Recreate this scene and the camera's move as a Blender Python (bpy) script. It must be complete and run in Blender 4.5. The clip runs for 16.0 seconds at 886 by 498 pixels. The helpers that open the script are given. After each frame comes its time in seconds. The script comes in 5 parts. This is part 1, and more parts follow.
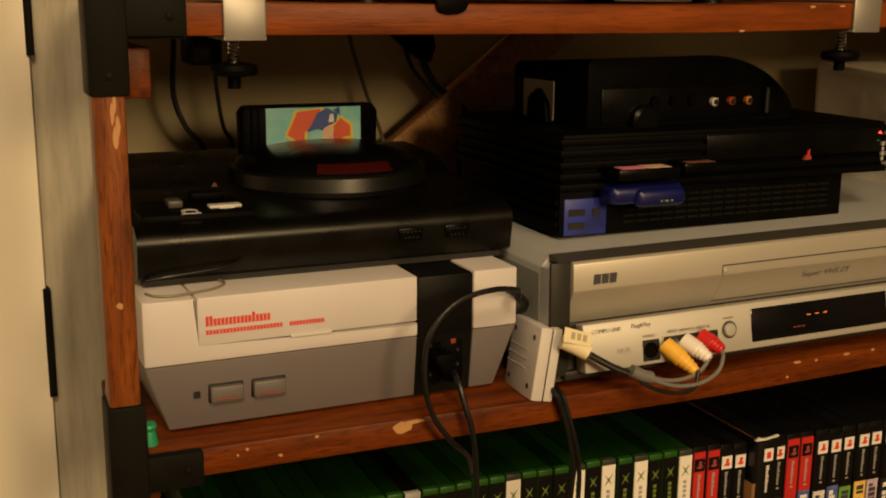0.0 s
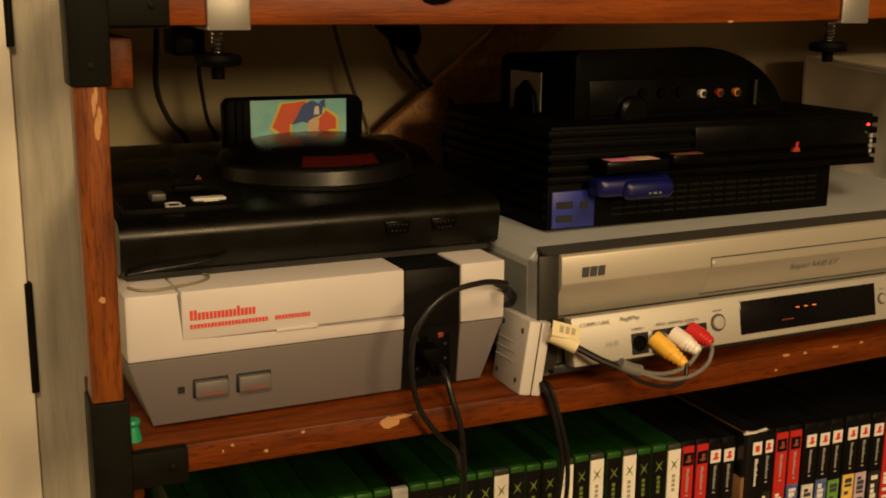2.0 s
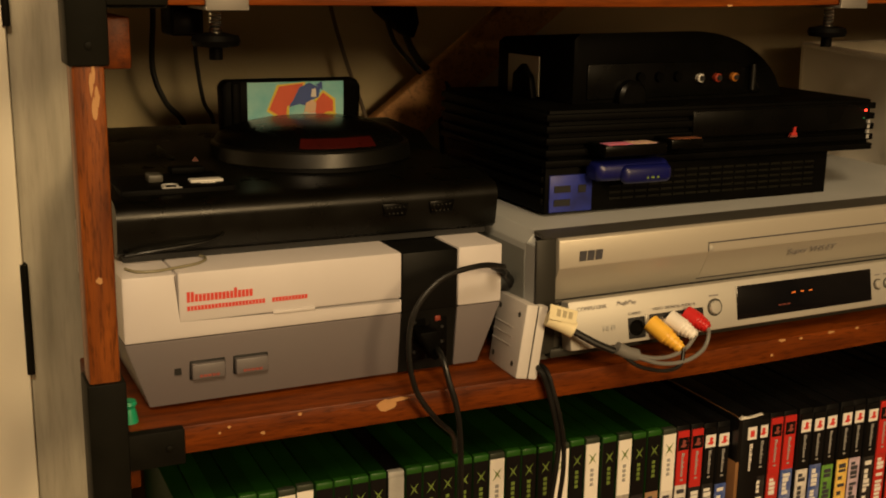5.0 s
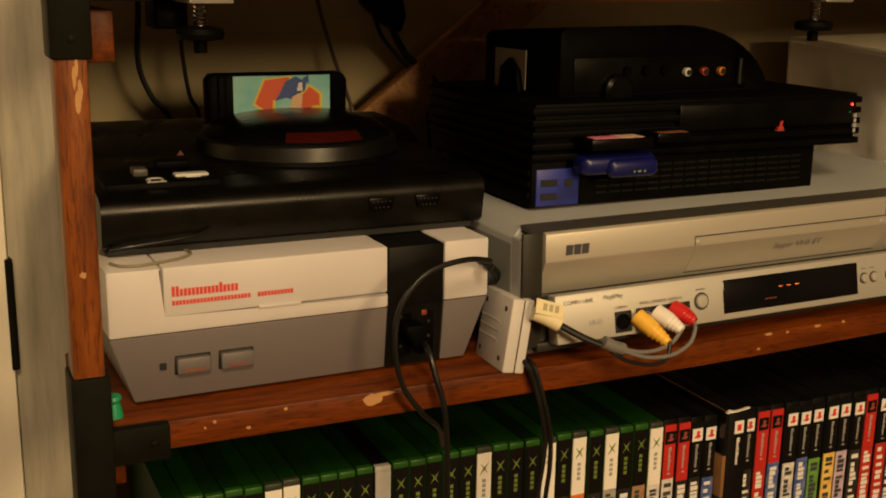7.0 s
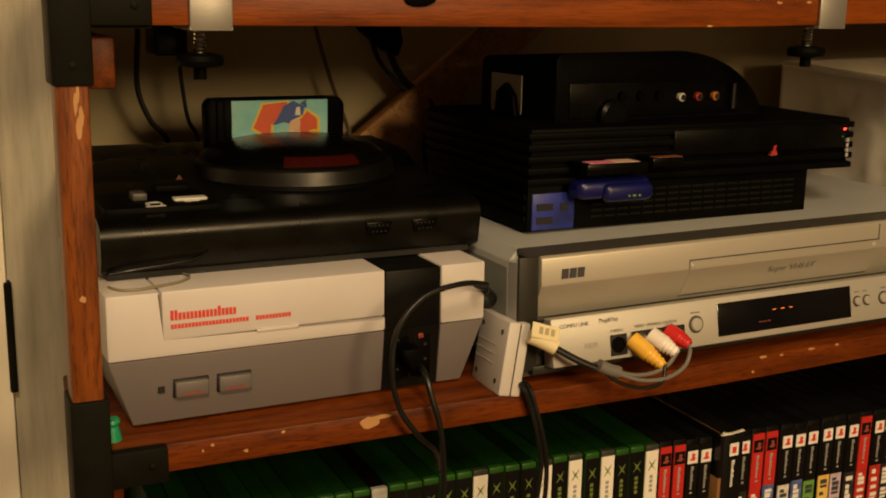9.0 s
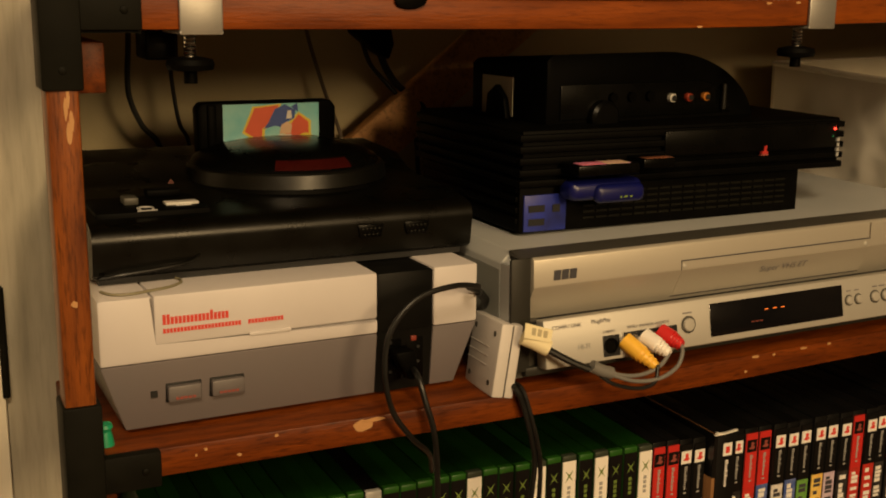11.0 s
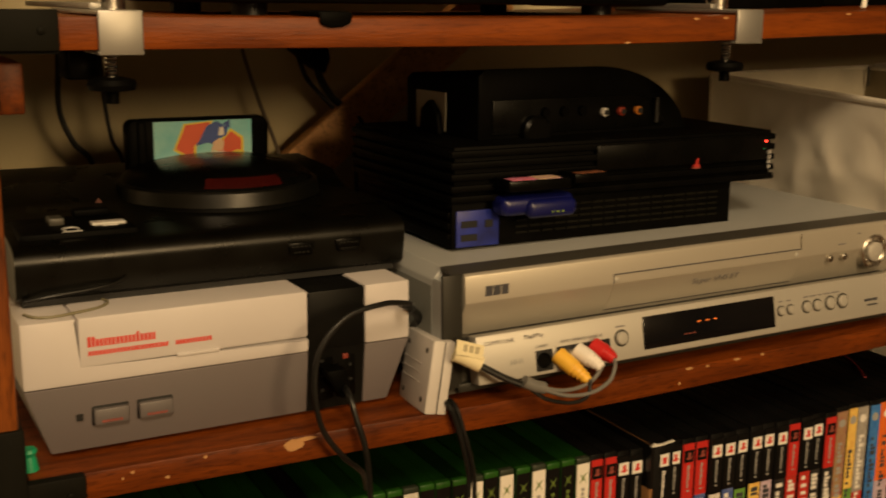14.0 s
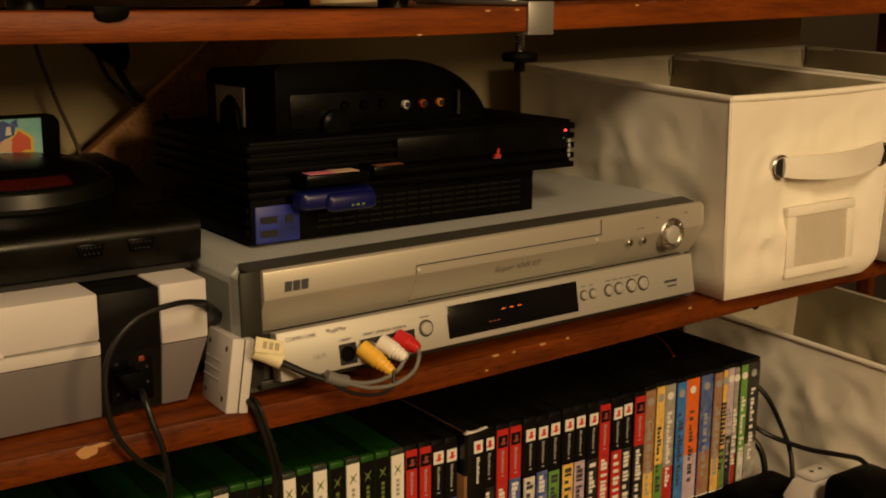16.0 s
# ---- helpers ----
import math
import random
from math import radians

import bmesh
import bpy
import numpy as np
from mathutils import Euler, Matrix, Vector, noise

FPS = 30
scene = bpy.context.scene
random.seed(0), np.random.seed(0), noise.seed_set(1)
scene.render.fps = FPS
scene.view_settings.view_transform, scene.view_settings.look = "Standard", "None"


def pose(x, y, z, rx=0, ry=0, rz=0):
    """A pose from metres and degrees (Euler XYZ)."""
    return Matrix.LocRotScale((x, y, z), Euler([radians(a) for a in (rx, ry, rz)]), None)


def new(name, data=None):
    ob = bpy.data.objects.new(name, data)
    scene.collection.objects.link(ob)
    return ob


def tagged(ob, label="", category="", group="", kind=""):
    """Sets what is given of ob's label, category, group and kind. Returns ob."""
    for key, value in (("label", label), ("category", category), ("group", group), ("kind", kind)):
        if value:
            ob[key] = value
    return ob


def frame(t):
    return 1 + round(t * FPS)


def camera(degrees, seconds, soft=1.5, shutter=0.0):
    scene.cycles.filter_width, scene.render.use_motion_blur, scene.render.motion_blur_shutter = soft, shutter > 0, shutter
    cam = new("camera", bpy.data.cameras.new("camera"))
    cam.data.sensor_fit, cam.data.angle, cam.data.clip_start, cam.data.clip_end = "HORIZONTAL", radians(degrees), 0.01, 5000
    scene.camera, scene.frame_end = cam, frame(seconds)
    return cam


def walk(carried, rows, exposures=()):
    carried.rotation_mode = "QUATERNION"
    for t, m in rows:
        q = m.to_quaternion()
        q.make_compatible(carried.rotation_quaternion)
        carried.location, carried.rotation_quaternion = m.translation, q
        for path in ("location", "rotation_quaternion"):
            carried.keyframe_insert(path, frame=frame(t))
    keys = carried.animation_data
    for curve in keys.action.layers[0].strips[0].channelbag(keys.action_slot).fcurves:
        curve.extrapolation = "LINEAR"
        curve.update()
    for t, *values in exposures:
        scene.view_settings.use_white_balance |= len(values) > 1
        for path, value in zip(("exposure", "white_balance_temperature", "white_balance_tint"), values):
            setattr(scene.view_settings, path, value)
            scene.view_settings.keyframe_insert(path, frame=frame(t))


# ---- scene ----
SOFT = 1.9
cam = camera(42.47, 16.0, soft=SOFT, shutter=0.5)
# seconds, eye, yaw, pitch, roll
ROWS = [
    (0.0, -0.0969, -0.6571, 0.9722, -23.30, -12.58, 0.53),
    (0.5, -0.0946, -0.6590, 0.9742, -23.51, -12.22, 0.48),
    (1.0, -0.0938, -0.6560, 0.9716, -23.73, -12.42, 0.68),
    (1.5, -0.0956, -0.6525, 0.9693, -23.94, -12.68, 0.70),
    (2.0, -0.0952, -0.6502, 0.9679, -24.06, -12.73, 0.54),
    (2.5, -0.0926, -0.6500, 0.9674, -23.67, -13.27, 0.24),
    (3.0, -0.0910, -0.6480, 0.9649, -23.83, -13.78, 0.37),
    (3.5, -0.0936, -0.6481, 0.9639, -24.02, -13.66, 0.52),
    (4.0, -0.0963, -0.6483, 0.9646, -24.25, -13.35, 0.74),
    (6.5, -0.0981, -0.6483, 0.9655, -24.72, -13.63, 0.93),
    (7.0, -0.0946, -0.6483, 0.9644, -24.93, -13.64, 0.97),
    (7.5, -0.0950, -0.6486, 0.9645, -25.07, -13.55, 1.03),
    (8.0, -0.0998, -0.6510, 0.9672, -25.25, -13.15, 1.01),
    (8.5, -0.0993, -0.6512, 0.9681, -25.13, -12.81, 1.03),
    (9.0, -0.0977, -0.6527, 0.9688, -25.15, -12.67, 1.07),
    (11.5, -0.0965, -0.6539, 0.9689, -25.52, -12.55, 0.68),
    (12.0, -0.0941, -0.6563, 0.9702, -25.27, -12.64, 0.54),
    (12.5, -0.0944, -0.6551, 0.9692, -25.16, -12.67, 0.51),
    (13.0, -0.0953, -0.6565, 0.9703, -25.08, -12.54, 0.31),
    (13.5, -0.0924, -0.6565, 0.9735, -25.59, -12.32, 0.38),
    (14.0, -0.0779, -0.6603, 0.9765, -27.50, -12.25, 0.56),
    (14.5, -0.0666, -0.6731, 0.9834, -29.96, -12.18, -0.27),
    (15.0, -0.0540, -0.6819, 0.9862, -32.59, -12.32, 0.17),
    (15.5, -0.0478, -0.6755, 0.9773, -34.08, -12.53, 0.27),
    (16.0, -0.0428, -0.6809, 0.9754, -34.83, -12.44, 0.22),
]
walk(cam, [(t, pose(x, y, z, 90 + pitch, 0, yaw) @ pose(0, 0, 0, 0, 0, roll)) for t, x, y, z, yaw, pitch, roll in ROWS], ((0.0, 0.0), (13.5, 0.0), (14.5, -0.14), (16.0, -0.28)))

# ---- light ----
world = bpy.data.worlds.new("room_air")
world.use_nodes = True
world.node_tree.nodes["Background"].inputs[0].default_value = (0.9, 0.6, 0.3, 1)
world.node_tree.nodes["Background"].inputs[1].default_value = 0.002
scene.world = world
scene.view_settings.exposure = 0.0


def lamp(name, place, watts, colour, radius):
    data = bpy.data.lights.new(name, "POINT")
    data.energy, data.color, data.shadow_soft_size = watts, colour, radius
    ob = new(name, data)
    ob.location = place
    return ob


lamp("ceiling_lamp_bulb", (-0.35, -1.75, 2.15), 122, (1.0, 0.72, 0.40), 0.24)
lamp("table_lamp_bulb", (0.55, -2.3, 1.51), 128, (1.0, 0.68, 0.33), 0.28)


# ---- materials ----
def mat(name, colour, rough=0.5, metal=0.0, dark=None, scale=30.0, amount=0.5, bump=0.0, bump_scale=400.0, stretch=(1, 1, 1), alpha_random=0.0, coat=0.0, spec=0.5, trans=0.0):
    """A surface with a broad and a fine variation of its colour, and fine relief."""
    m = bpy.data.materials.new(name)
    m.use_nodes = True
    nt = m.node_tree
    b = nt.nodes["Principled BSDF"]
    b.inputs["Metallic"].default_value = metal
    b.inputs["Specular IOR Level"].default_value = spec
    b.inputs["Coat Weight"].default_value = coat
    b.inputs["Transmission Weight"].default_value = trans
    co = nt.nodes.new("ShaderNodeTexCoord")
    mp = nt.nodes.new("ShaderNodeMapping")
    mp.inputs["Scale"].default_value = stretch
    nt.links.new(co.outputs["Object"], mp.inputs[0])
    n1 = nt.nodes.new("ShaderNodeTexNoise")
    n1.inputs["Scale"].default_value, n1.inputs["Detail"].default_value = scale, 5
    nt.links.new(mp.outputs[0], n1.inputs["Vector"])
    dark = dark or tuple(c * 0.7 for c in colour)
    mix = nt.nodes.new("ShaderNodeMix")
    mix.data_type = "RGBA"
    mix.inputs["A"].default_value, mix.inputs["B"].default_value = (*colour, 1), (*dark, 1)
    ramp = nt.nodes.new("ShaderNodeMapRange")
    ramp.inputs["From Min"].default_value, ramp.inputs["From Max"].default_value = 0.35, 0.75
    ramp.inputs["To Max"].default_value = amount
    nt.links.new(n1.outputs["Fac"], ramp.inputs["Value"])
    nt.links.new(ramp.outputs[0], mix.inputs["Factor"])
    last = mix.outputs["Result"]
    if alpha_random:
        info = nt.nodes.new("ShaderNodeObjectInfo")
        hsv = nt.nodes.new("ShaderNodeHueSaturation")
        mr = nt.nodes.new("ShaderNodeMapRange")
        mr.inputs["To Min"].default_value, mr.inputs["To Max"].default_value = 1 - alpha_random, 1 + alpha_random
        nt.links.new(info.outputs["Random"], mr.inputs["Value"])
        nt.links.new(mr.outputs[0], hsv.inputs["Value"])
        nt.links.new(last, hsv.inputs["Color"])
        last = hsv.outputs[0]
    nt.links.new(last, b.inputs["Base Color"])
    n2 = nt.nodes.new("ShaderNodeTexNoise")
    n2.inputs["Scale"].default_value, n2.inputs["Detail"].default_value = bump_scale, 4
    nt.links.new(mp.outputs[0], n2.inputs["Vector"])
    rr = nt.nodes.new("ShaderNodeMapRange")
    rr.inputs["To Min"].default_value, rr.inputs["To Max"].default_value = max(rough - 0.12, 0.03), min(rough + 0.12, 1)
    nt.links.new(n1.outputs["Fac"], rr.inputs["Value"])
    nt.links.new(rr.outputs[0], b.inputs["Roughness"])
    if bump:
        bp = nt.nodes.new("ShaderNodeBump")
        bp.inputs["Strength"].default_value, bp.inputs["Distance"].default_value = bump, 0.001
        nt.links.new(n2.outputs["Fac"], bp.inputs["Height"])
        nt.links.new(bp.outputs[0], b.inputs["Normal"])
    return m


def wood(name, light, deep, stretch, rough=0.35, coat=0.25, pores=0.7):
    """Stained wood: long streaks of grain, fine pores and scratches."""
    m = mat(name, light, rough, 0, deep, 14, 1.0, 0.25, 120, stretch, coat=coat)
    nt = m.node_tree
    b = nt.nodes["Principled BSDF"]
    b.inputs["Coat Roughness"].default_value = 0.3
    b.inputs["Specular IOR Level"].default_value = 0.16
    base = b.inputs["Base Color"].links[0].from_socket
    mp = [n for n in nt.nodes if n.type == "MAPPING"][0]
    fine = nt.nodes.new("ShaderNodeTexNoise")
    fine.inputs["Scale"].default_value, fine.inputs["Detail"].default_value = 90, 6
    nt.links.new(mp.outputs[0], fine.inputs["Vector"])
    r = nt.nodes.new("ShaderNodeMapRange")
    r.inputs["From Min"].default_value, r.inputs["From Max"].default_value = 0.5, 0.72
    r.inputs["To Max"].default_value = pores
    nt.links.new(fine.outputs["Fac"], r.inputs["Value"])
    mx = nt.nodes.new("ShaderNodeMix")
    mx.data_type = "RGBA"
    mx.inputs["B"].default_value = (*[c * 0.35 for c in deep], 1)
    nt.links.new(base, mx.inputs["A"])
    nt.links.new(r.outputs[0], mx.inputs["Factor"])
    nt.links.new(mx.outputs["Result"], b.inputs["Base Color"])
    return m


def glow(name, colour, strength):
    m = bpy.data.materials.new(name)
    m.use_nodes = True
    b = m.node_tree.nodes["Principled BSDF"]
    b.inputs["Base Color"].default_value = (*colour, 1)
    b.inputs["Emission Color"].default_value, b.inputs["Emission Strength"].default_value = (*colour, 1), strength
    return m


WOOD_X = wood("cherry_wood_along", (0.205, 0.046, 0.0045), (0.070, 0.0130, 0.0015), (0.7, 6, 6), 0.45, 0.03, 0.38)
# board wood again, with worn mottling and some shade mixed into the colour
WOOD_MID = wood("worn_shaded_cherry_wood", (0.165, 0.036, 0.0040), (0.050, 0.0095, 0.0012), (0.9, 7, 7), 0.42, 0.05, 0.7)
# rails lie in shadow; that shade is part of this darker brown
WOOD_Y = wood("shaded_cherry_wood_across", (0.150, 0.034, 0.0035), (0.050, 0.0100, 0.0012), (9, 1, 9), 0.45, 0.03, 0.5)
WOOD_Z = wood("cherry_wood_upright", (0.22, 0.060, 0.009), (0.085, 0.020, 0.004), (9, 9, 1), 0.4, 0.08)
BRACE = wood("pale_brown_wood", (0.64, 0.34, 0.14), (0.46, 0.23, 0.09), (3, 9, 3), 0.5, 0.0)
RAW = mat("bare_wood", (0.46, 0.24, 0.09), 0.7, 0, None, 60, 0.5, 0.3)
GREYWOOD = wood("weathered_grey_wood", (0.40, 0.37, 0.30), (0.215, 0.20, 0.155), (4, 4, 0.4), 0.65, 0.0, 0.16)
WALL = mat("cream_wall_paint", (0.49, 0.42, 0.26), 0.8, 0, (0.39, 0.32, 0.19), 4, 0.6, 0.25, 260)
CREAM = mat("cream_door_paint", (0.80, 0.75, 0.62), 0.5, 0, (0.74, 0.68, 0.54), 6, 0.5, 0.1, 150)
BRACKET = mat("black_bracket_plastic", (0.0048, 0.0046, 0.0030), 0.6, 0, (0.0085, 0.0080, 0.0055), 40, 0.8, 0.08, 500, spec=0.07)
BLACK = mat("black_plastic", (0.0014, 0.0013, 0.0010), 0.5, 0, (0.0026, 0.0024, 0.0018), 50, 0.8, 0.08, 900, spec=0.035)
GLOSS = mat("glossy_black_plastic", (0.0016, 0.0016, 0.0012), 0.28, 0, (0.0028, 0.0027, 0.0022), 30, 0.6, spec=0.12)
DARKRING = mat("charcoal_plastic_ring", (0.0030, 0.0029, 0.0018), 0.36, 0, (0.0020, 0.0019, 0.0012), 50, 0.6, 0.05, 600, spec=0.42)
GENBLACK = mat("satin_black_plastic", (0.0019, 0.0018, 0.0010), 0.30, 0, (0.0032, 0.0030, 0.0018), 40, 0.7, 0.03, 900, spec=0.22)
VOID = mat("dark_recess", (0.003, 0.003, 0.003), 0.7)
NESWHITE = mat("aged_light_grey_plastic", (0.57, 0.54, 0.54), 0.5, 0, (0.49, 0.46, 0.45), 16, 0.5, 0.12, 1500)
NESGREY = mat("warm_grey_plastic", (0.135, 0.116, 0.120), 0.55, 0, (0.125, 0.115, 0.118), 20, 0.5, 0.15, 1500)
NESBTN = mat("grey_button_plastic", (0.122, 0.110, 0.113), 0.5, 0, None, 40, 0.3, 0.1, 900)
NESBLACK = mat("ribbed_black_plastic", (0.0028, 0.0028, 0.0024), 0.45, 0, (0.005, 0.005, 0.004), 40, 0.6, 0.1, 900, spec=0.15)
DULLRED = mat("dull_red_print", (0.26, 0.06, 0.045), 0.5)
VENT = mat("dim_vent_plastic", (0.0052, 0.0048, 0.0026), 0.5, 0, (0.002, 0.002, 0.001), 60, 1.0, spec=0.15)
RED = mat("red_print", (0.62, 0.05, 0.03), 0.5)
ADAPTER = mat("pale_grey_adapter_plastic", (0.56, 0.535, 0.52), 0.5, 0, (0.48, 0.455, 0.43), 40, 0.4, 0.1, 1200)
SILVER = mat("champagne_silver_paint", (0.50, 0.468, 0.40), 0.40, 0.45, (0.40, 0.37, 0.32), 8, 0.4, 0.06, 2500, (0.3, 1, 1))
SILVER2 = mat("pale_silver_paint", (0.44, 0.425, 0.385), 0.48, 0.35, (0.47, 0.45, 0.41), 8, 0.4, 0.06, 2500)
GUNMETAL = mat("dark_silver_plastic", (0.070, 0.066, 0.056), 0.42, 0.3, (0.052, 0.048, 0.042), 20, 0.4, 0.1, 1200)
CAPDARK = mat("dark_grey_cap_plastic", (0.026, 0.025, 0.021), 0.45, 0.1, (0.018, 0.017, 0.014), 40, 0.5, 0.05, 900, spec=0.3)
# cover's blue-grey, darkened by the shade the neighbouring console throws on this side
SIDESTEEL = mat("shaded_blue_grey_side_steel", (0.15, 0.158, 0.150), 0.5, 0.1, (0.12, 0.126, 0.118), 14, 0.5, 0.1, 900)
VCRTOP = mat("blue_grey_painted_steel", (0.38, 0.395, 0.40), 0.45, 0.1, (0.32, 0.335, 0.34), 10, 0.5, 0.1, 900)
PRINT = mat("dark_grey_print", (0.05, 0.05, 0.06), 0.5)
FAINT = mat("faint_grey_print", (0.21, 0.20, 0.20), 0.5)
DISPLAY = mat("smoked_display_window", (0.004, 0.004, 0.005), 0.08)
AMBER = glow("amber_digit", (1.0, 0.22, 0.03), 0.55)
REDLED = glow("red_led", (1.0, 0.04, 0.02), 4.0)
CHROME = mat("brushed_chrome", (0.62, 0.60, 0.56), 0.25, 1.0, (0.5, 0.48, 0.45), 60, 0.4)
CLAMP = mat("satin_aluminium", (0.34, 0.33, 0.31), 0.45, 0.7, (0.27, 0.26, 0.24), 40, 0.5, 0.03, 700)
RUBBER = mat("black_cable_rubber", (0.006, 0.006, 0.0055), 0.4, 0, (0.010, 0.010, 0.009), 60, 0.6, spec=0.35)
BROWNCABLE = mat("brown_cable", (0.10, 0.075, 0.05), 0.5)
GREYCABLE = mat("grey_cable", (0.16, 0.155, 0.145), 0.45)
YELLOW = mat("yellow_plug", (0.85, 0.50, 0.06), 0.4, 0, (0.62, 0.33, 0.02), 90, 0.4)
WHITE = mat("white_plug", (0.84, 0.81, 0.76), 0.4)
REDPLUG = mat("red_plug", (0.60, 0.02, 0.02), 0.4)
TAG = mat("cream_paper_tag", (0.74, 0.66, 0.42), 0.7, 0, None, 60, 0.3)
BLUE = mat("translucent_blue_plastic", (0.004, 0.006, 0.085), 0.35, 0, (0.003, 0.004, 0.04), 60, 0.5)
USBBLUE = mat("blue_violet_panel", (0.014, 0.026, 0.25), 0.45, 0, (0.005, 0.008, 0.07), 60, 0.9)
CANVAS = mat("cream_canvas", (0.86, 0.81, 0.71), 0.85, 0, (0.74, 0.68, 0.57), 14, 0.6, 0.5, 900)
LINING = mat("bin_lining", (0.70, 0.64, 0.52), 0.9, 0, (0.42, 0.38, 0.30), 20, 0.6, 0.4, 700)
# lining of the bin sides, darkened with the shade inside the bin
INNER = mat("olive_shaded_lining", (0.34, 0.29, 0.19), 0.9, 0, (0.26, 0.22, 0.14), 20, 0.6, 0.4, 700)
WINDOW = mat("clouded_label_window", (0.60, 0.54, 0.44), 0.3, 0, (0.50, 0.45, 0.36), 30, 0.6)
# shell green is kept dark: it holds the shade of the shelf above
GREENCASE = mat("shaded_green_case_plastic", (0.004, 0.025, 0.002), 0.5, 0, (0.002, 0.013, 0.0015), 20, 0.6, alpha_random=0.55, spec=0.12)
BLACKCASE = mat("black_case_plastic", (0.003, 0.003, 0.003), 0.45, 0, None, 40, 0.5, alpha_random=0.4, spec=0.2)
CLEARCASE = mat("clear_case_plastic", (0.42, 0.42, 0.40), 0.25, 0, None, 60, 0.6)
GREENPIN = mat("green_plastic", (0.01, 0.30, 0.14), 0.4)
PAPERW = mat("white_spine_paper", (0.82, 0.79, 0.72), 0.45, 0, (0.72, 0.69, 0.61), 50, 0.4)
PAPERK = mat("black_spine_paper", (0.005, 0.005, 0.005), 0.35, spec=0.3)
PAPERR = mat("red_spine_paper", (0.50, 0.025, 0.02), 0.4, 0, (0.40, 0.02, 0.015), 40, 0.5)
INKGREEN = mat("lime_print", (0.14, 0.21, 0.04), 0.5)
INKGREY = mat("grey_print", (0.34, 0.34, 0.33), 0.5)
INKWHITE = mat("white_print", (0.80, 0.78, 0.74), 0.5)
INKRED = mat("red_symbol_print", (0.65, 0.04, 0.03), 0.5)
CARD = mat("brown_cardboard", (0.22, 0.105, 0.035), 0.8, 0, None, 50, 0.5)
SKY = mat("turquoise_label_print", (0.12, 0.52, 0.62), 0.3, 0, (0.45, 0.78, 0.74), 26, 1.0)
ORANGE = mat("orange_red_label_print", (0.75, 0.10, 0.03), 0.4)
DEEPBLUE = mat("deep_blue_label_print", (0.03, 0.08, 0.36), 0.4)
SKIN = mat("pale_peach_label_print", (0.80, 0.55, 0.36), 0.4)
LEMON = mat("lemon_label_print", (0.80, 0.62, 0.05), 0.4)
# dark brown: little bounce from unseen walls, shade painted into the recess
ROOM = mat("dim_brown_low_bounce", (0.10, 0.075, 0.05), 0.9, 0, (0.05, 0.035, 0.025), 2, 1.0)
FLOOR = wood("brown_floor_boards", (0.12, 0.065, 0.03), (0.06, 0.03, 0.015), (1, 8, 1), 0.5, 0.0)


# ---- shapes ----
def bx(bm, x0, x1, y0, y1, z0, z1, bev=0.0, seg=2):
    vs = [bm.verts.new((x, y, z)) for x in (x0, x1) for y in (y0, y1) for z in (z0, z1)]
    fs = [bm.faces.new([vs[i] for i in q]) for q in ((0, 1, 3, 2), (4, 6, 7, 5), (0, 4, 5, 1), (2, 3, 7, 6), (0, 2, 6, 4), (1, 5, 7, 3))]
    if bev:
        es = list({e for f in fs for e in f.edges})
        bmesh.ops.bevel(bm, geom=es, offset=bev, segments=seg, affect="EDGES", profile=0.5, clamp_overlap=True)
    return bm


def block(*a, **k):
    return bx(bmesh.new(), *a, **k)


def hexa(bm, low, high, bev=0.0, seg=2):
    """A solid between two quads, each given as four corners in the same turn."""
    a, b = [bm.verts.new(p) for p in low], [bm.verts.new(p) for p in high]
    n = len(a)
    fs = [bm.faces.new(a[::-1]), bm.faces.new(b)] + [bm.faces.new((a[i], a[(i + 1) % n], b[(i + 1) % n], b[i])) for i in range(n)]
    if bev:
        es = list({e for f in fs for e in f.edges})
        bmesh.ops.bevel(bm, geom=es, offset=bev, segments=seg, affect="EDGES", profile=0.5, clamp_overlap=True)
    bmesh.ops.recalc_face_normals(bm, faces=bm.faces)
    return bm


def prism(bm, outline, axis, lo, hi, bev=0.0):
    """An outline in the two other axes (in the order x, y, z), drawn out along one axis."""
    def p(u, v, w):
        return {"x": (w, u, v), "y": (u, w, v), "z": (u, v, w)}[axis]
    return hexa(bm, [p(u, v, lo) for u, v in outline], [p(u, v, hi) for u, v in outline], bev)


def cyl(bm, a, b, r, r2=None, n=24, cap=True):
    """A round bar from a to b, with caps."""
    a, b = Vector(a), Vector(b)
    q = (b - a).to_track_quat("Z", "Y")
    r2 = r if r2 is None else r2
    rings = []
    for c, rad in ((a, r), (b, r2)):
        rings.append([bm.verts.new(c + q @ Vector((rad * math.cos(2 * math.pi * i / n), rad * math.sin(2 * math.pi * i / n), 0))) for i in range(n)])
    for i in range(n):
        bm.faces.new((rings[0][i], rings[0][(i + 1) % n], rings[1][(i + 1) % n], rings[1][i]))
    if cap:
        bm.faces.new(rings[0][::-1])
        bm.faces.new(rings[1])
    return bm


def lathe(bm, centre, axis, outline, n=32):
    """Turns an outline of (radius, height) round an axis through centre."""
    q = Vector(axis).to_track_quat("Z", "Y")
    c = Vector(centre)
    rings = [[bm.verts.new(c + q @ Vector((r * math.cos(2 * math.pi * i / n), r * math.sin(2 * math.pi * i / n), h))) for i in range(n)] for r, h in outline]
    for a, b in zip(rings, rings[1:]):
        for i in range(n):
            bm.faces.new((a[i], a[(i + 1) % n], b[(i + 1) % n], b[i]))
    bm.faces.new(rings[0][::-1])
    bm.faces.new(rings[-1])
    bmesh.ops.recalc_face_normals(bm, faces=bm.faces)
    return bm


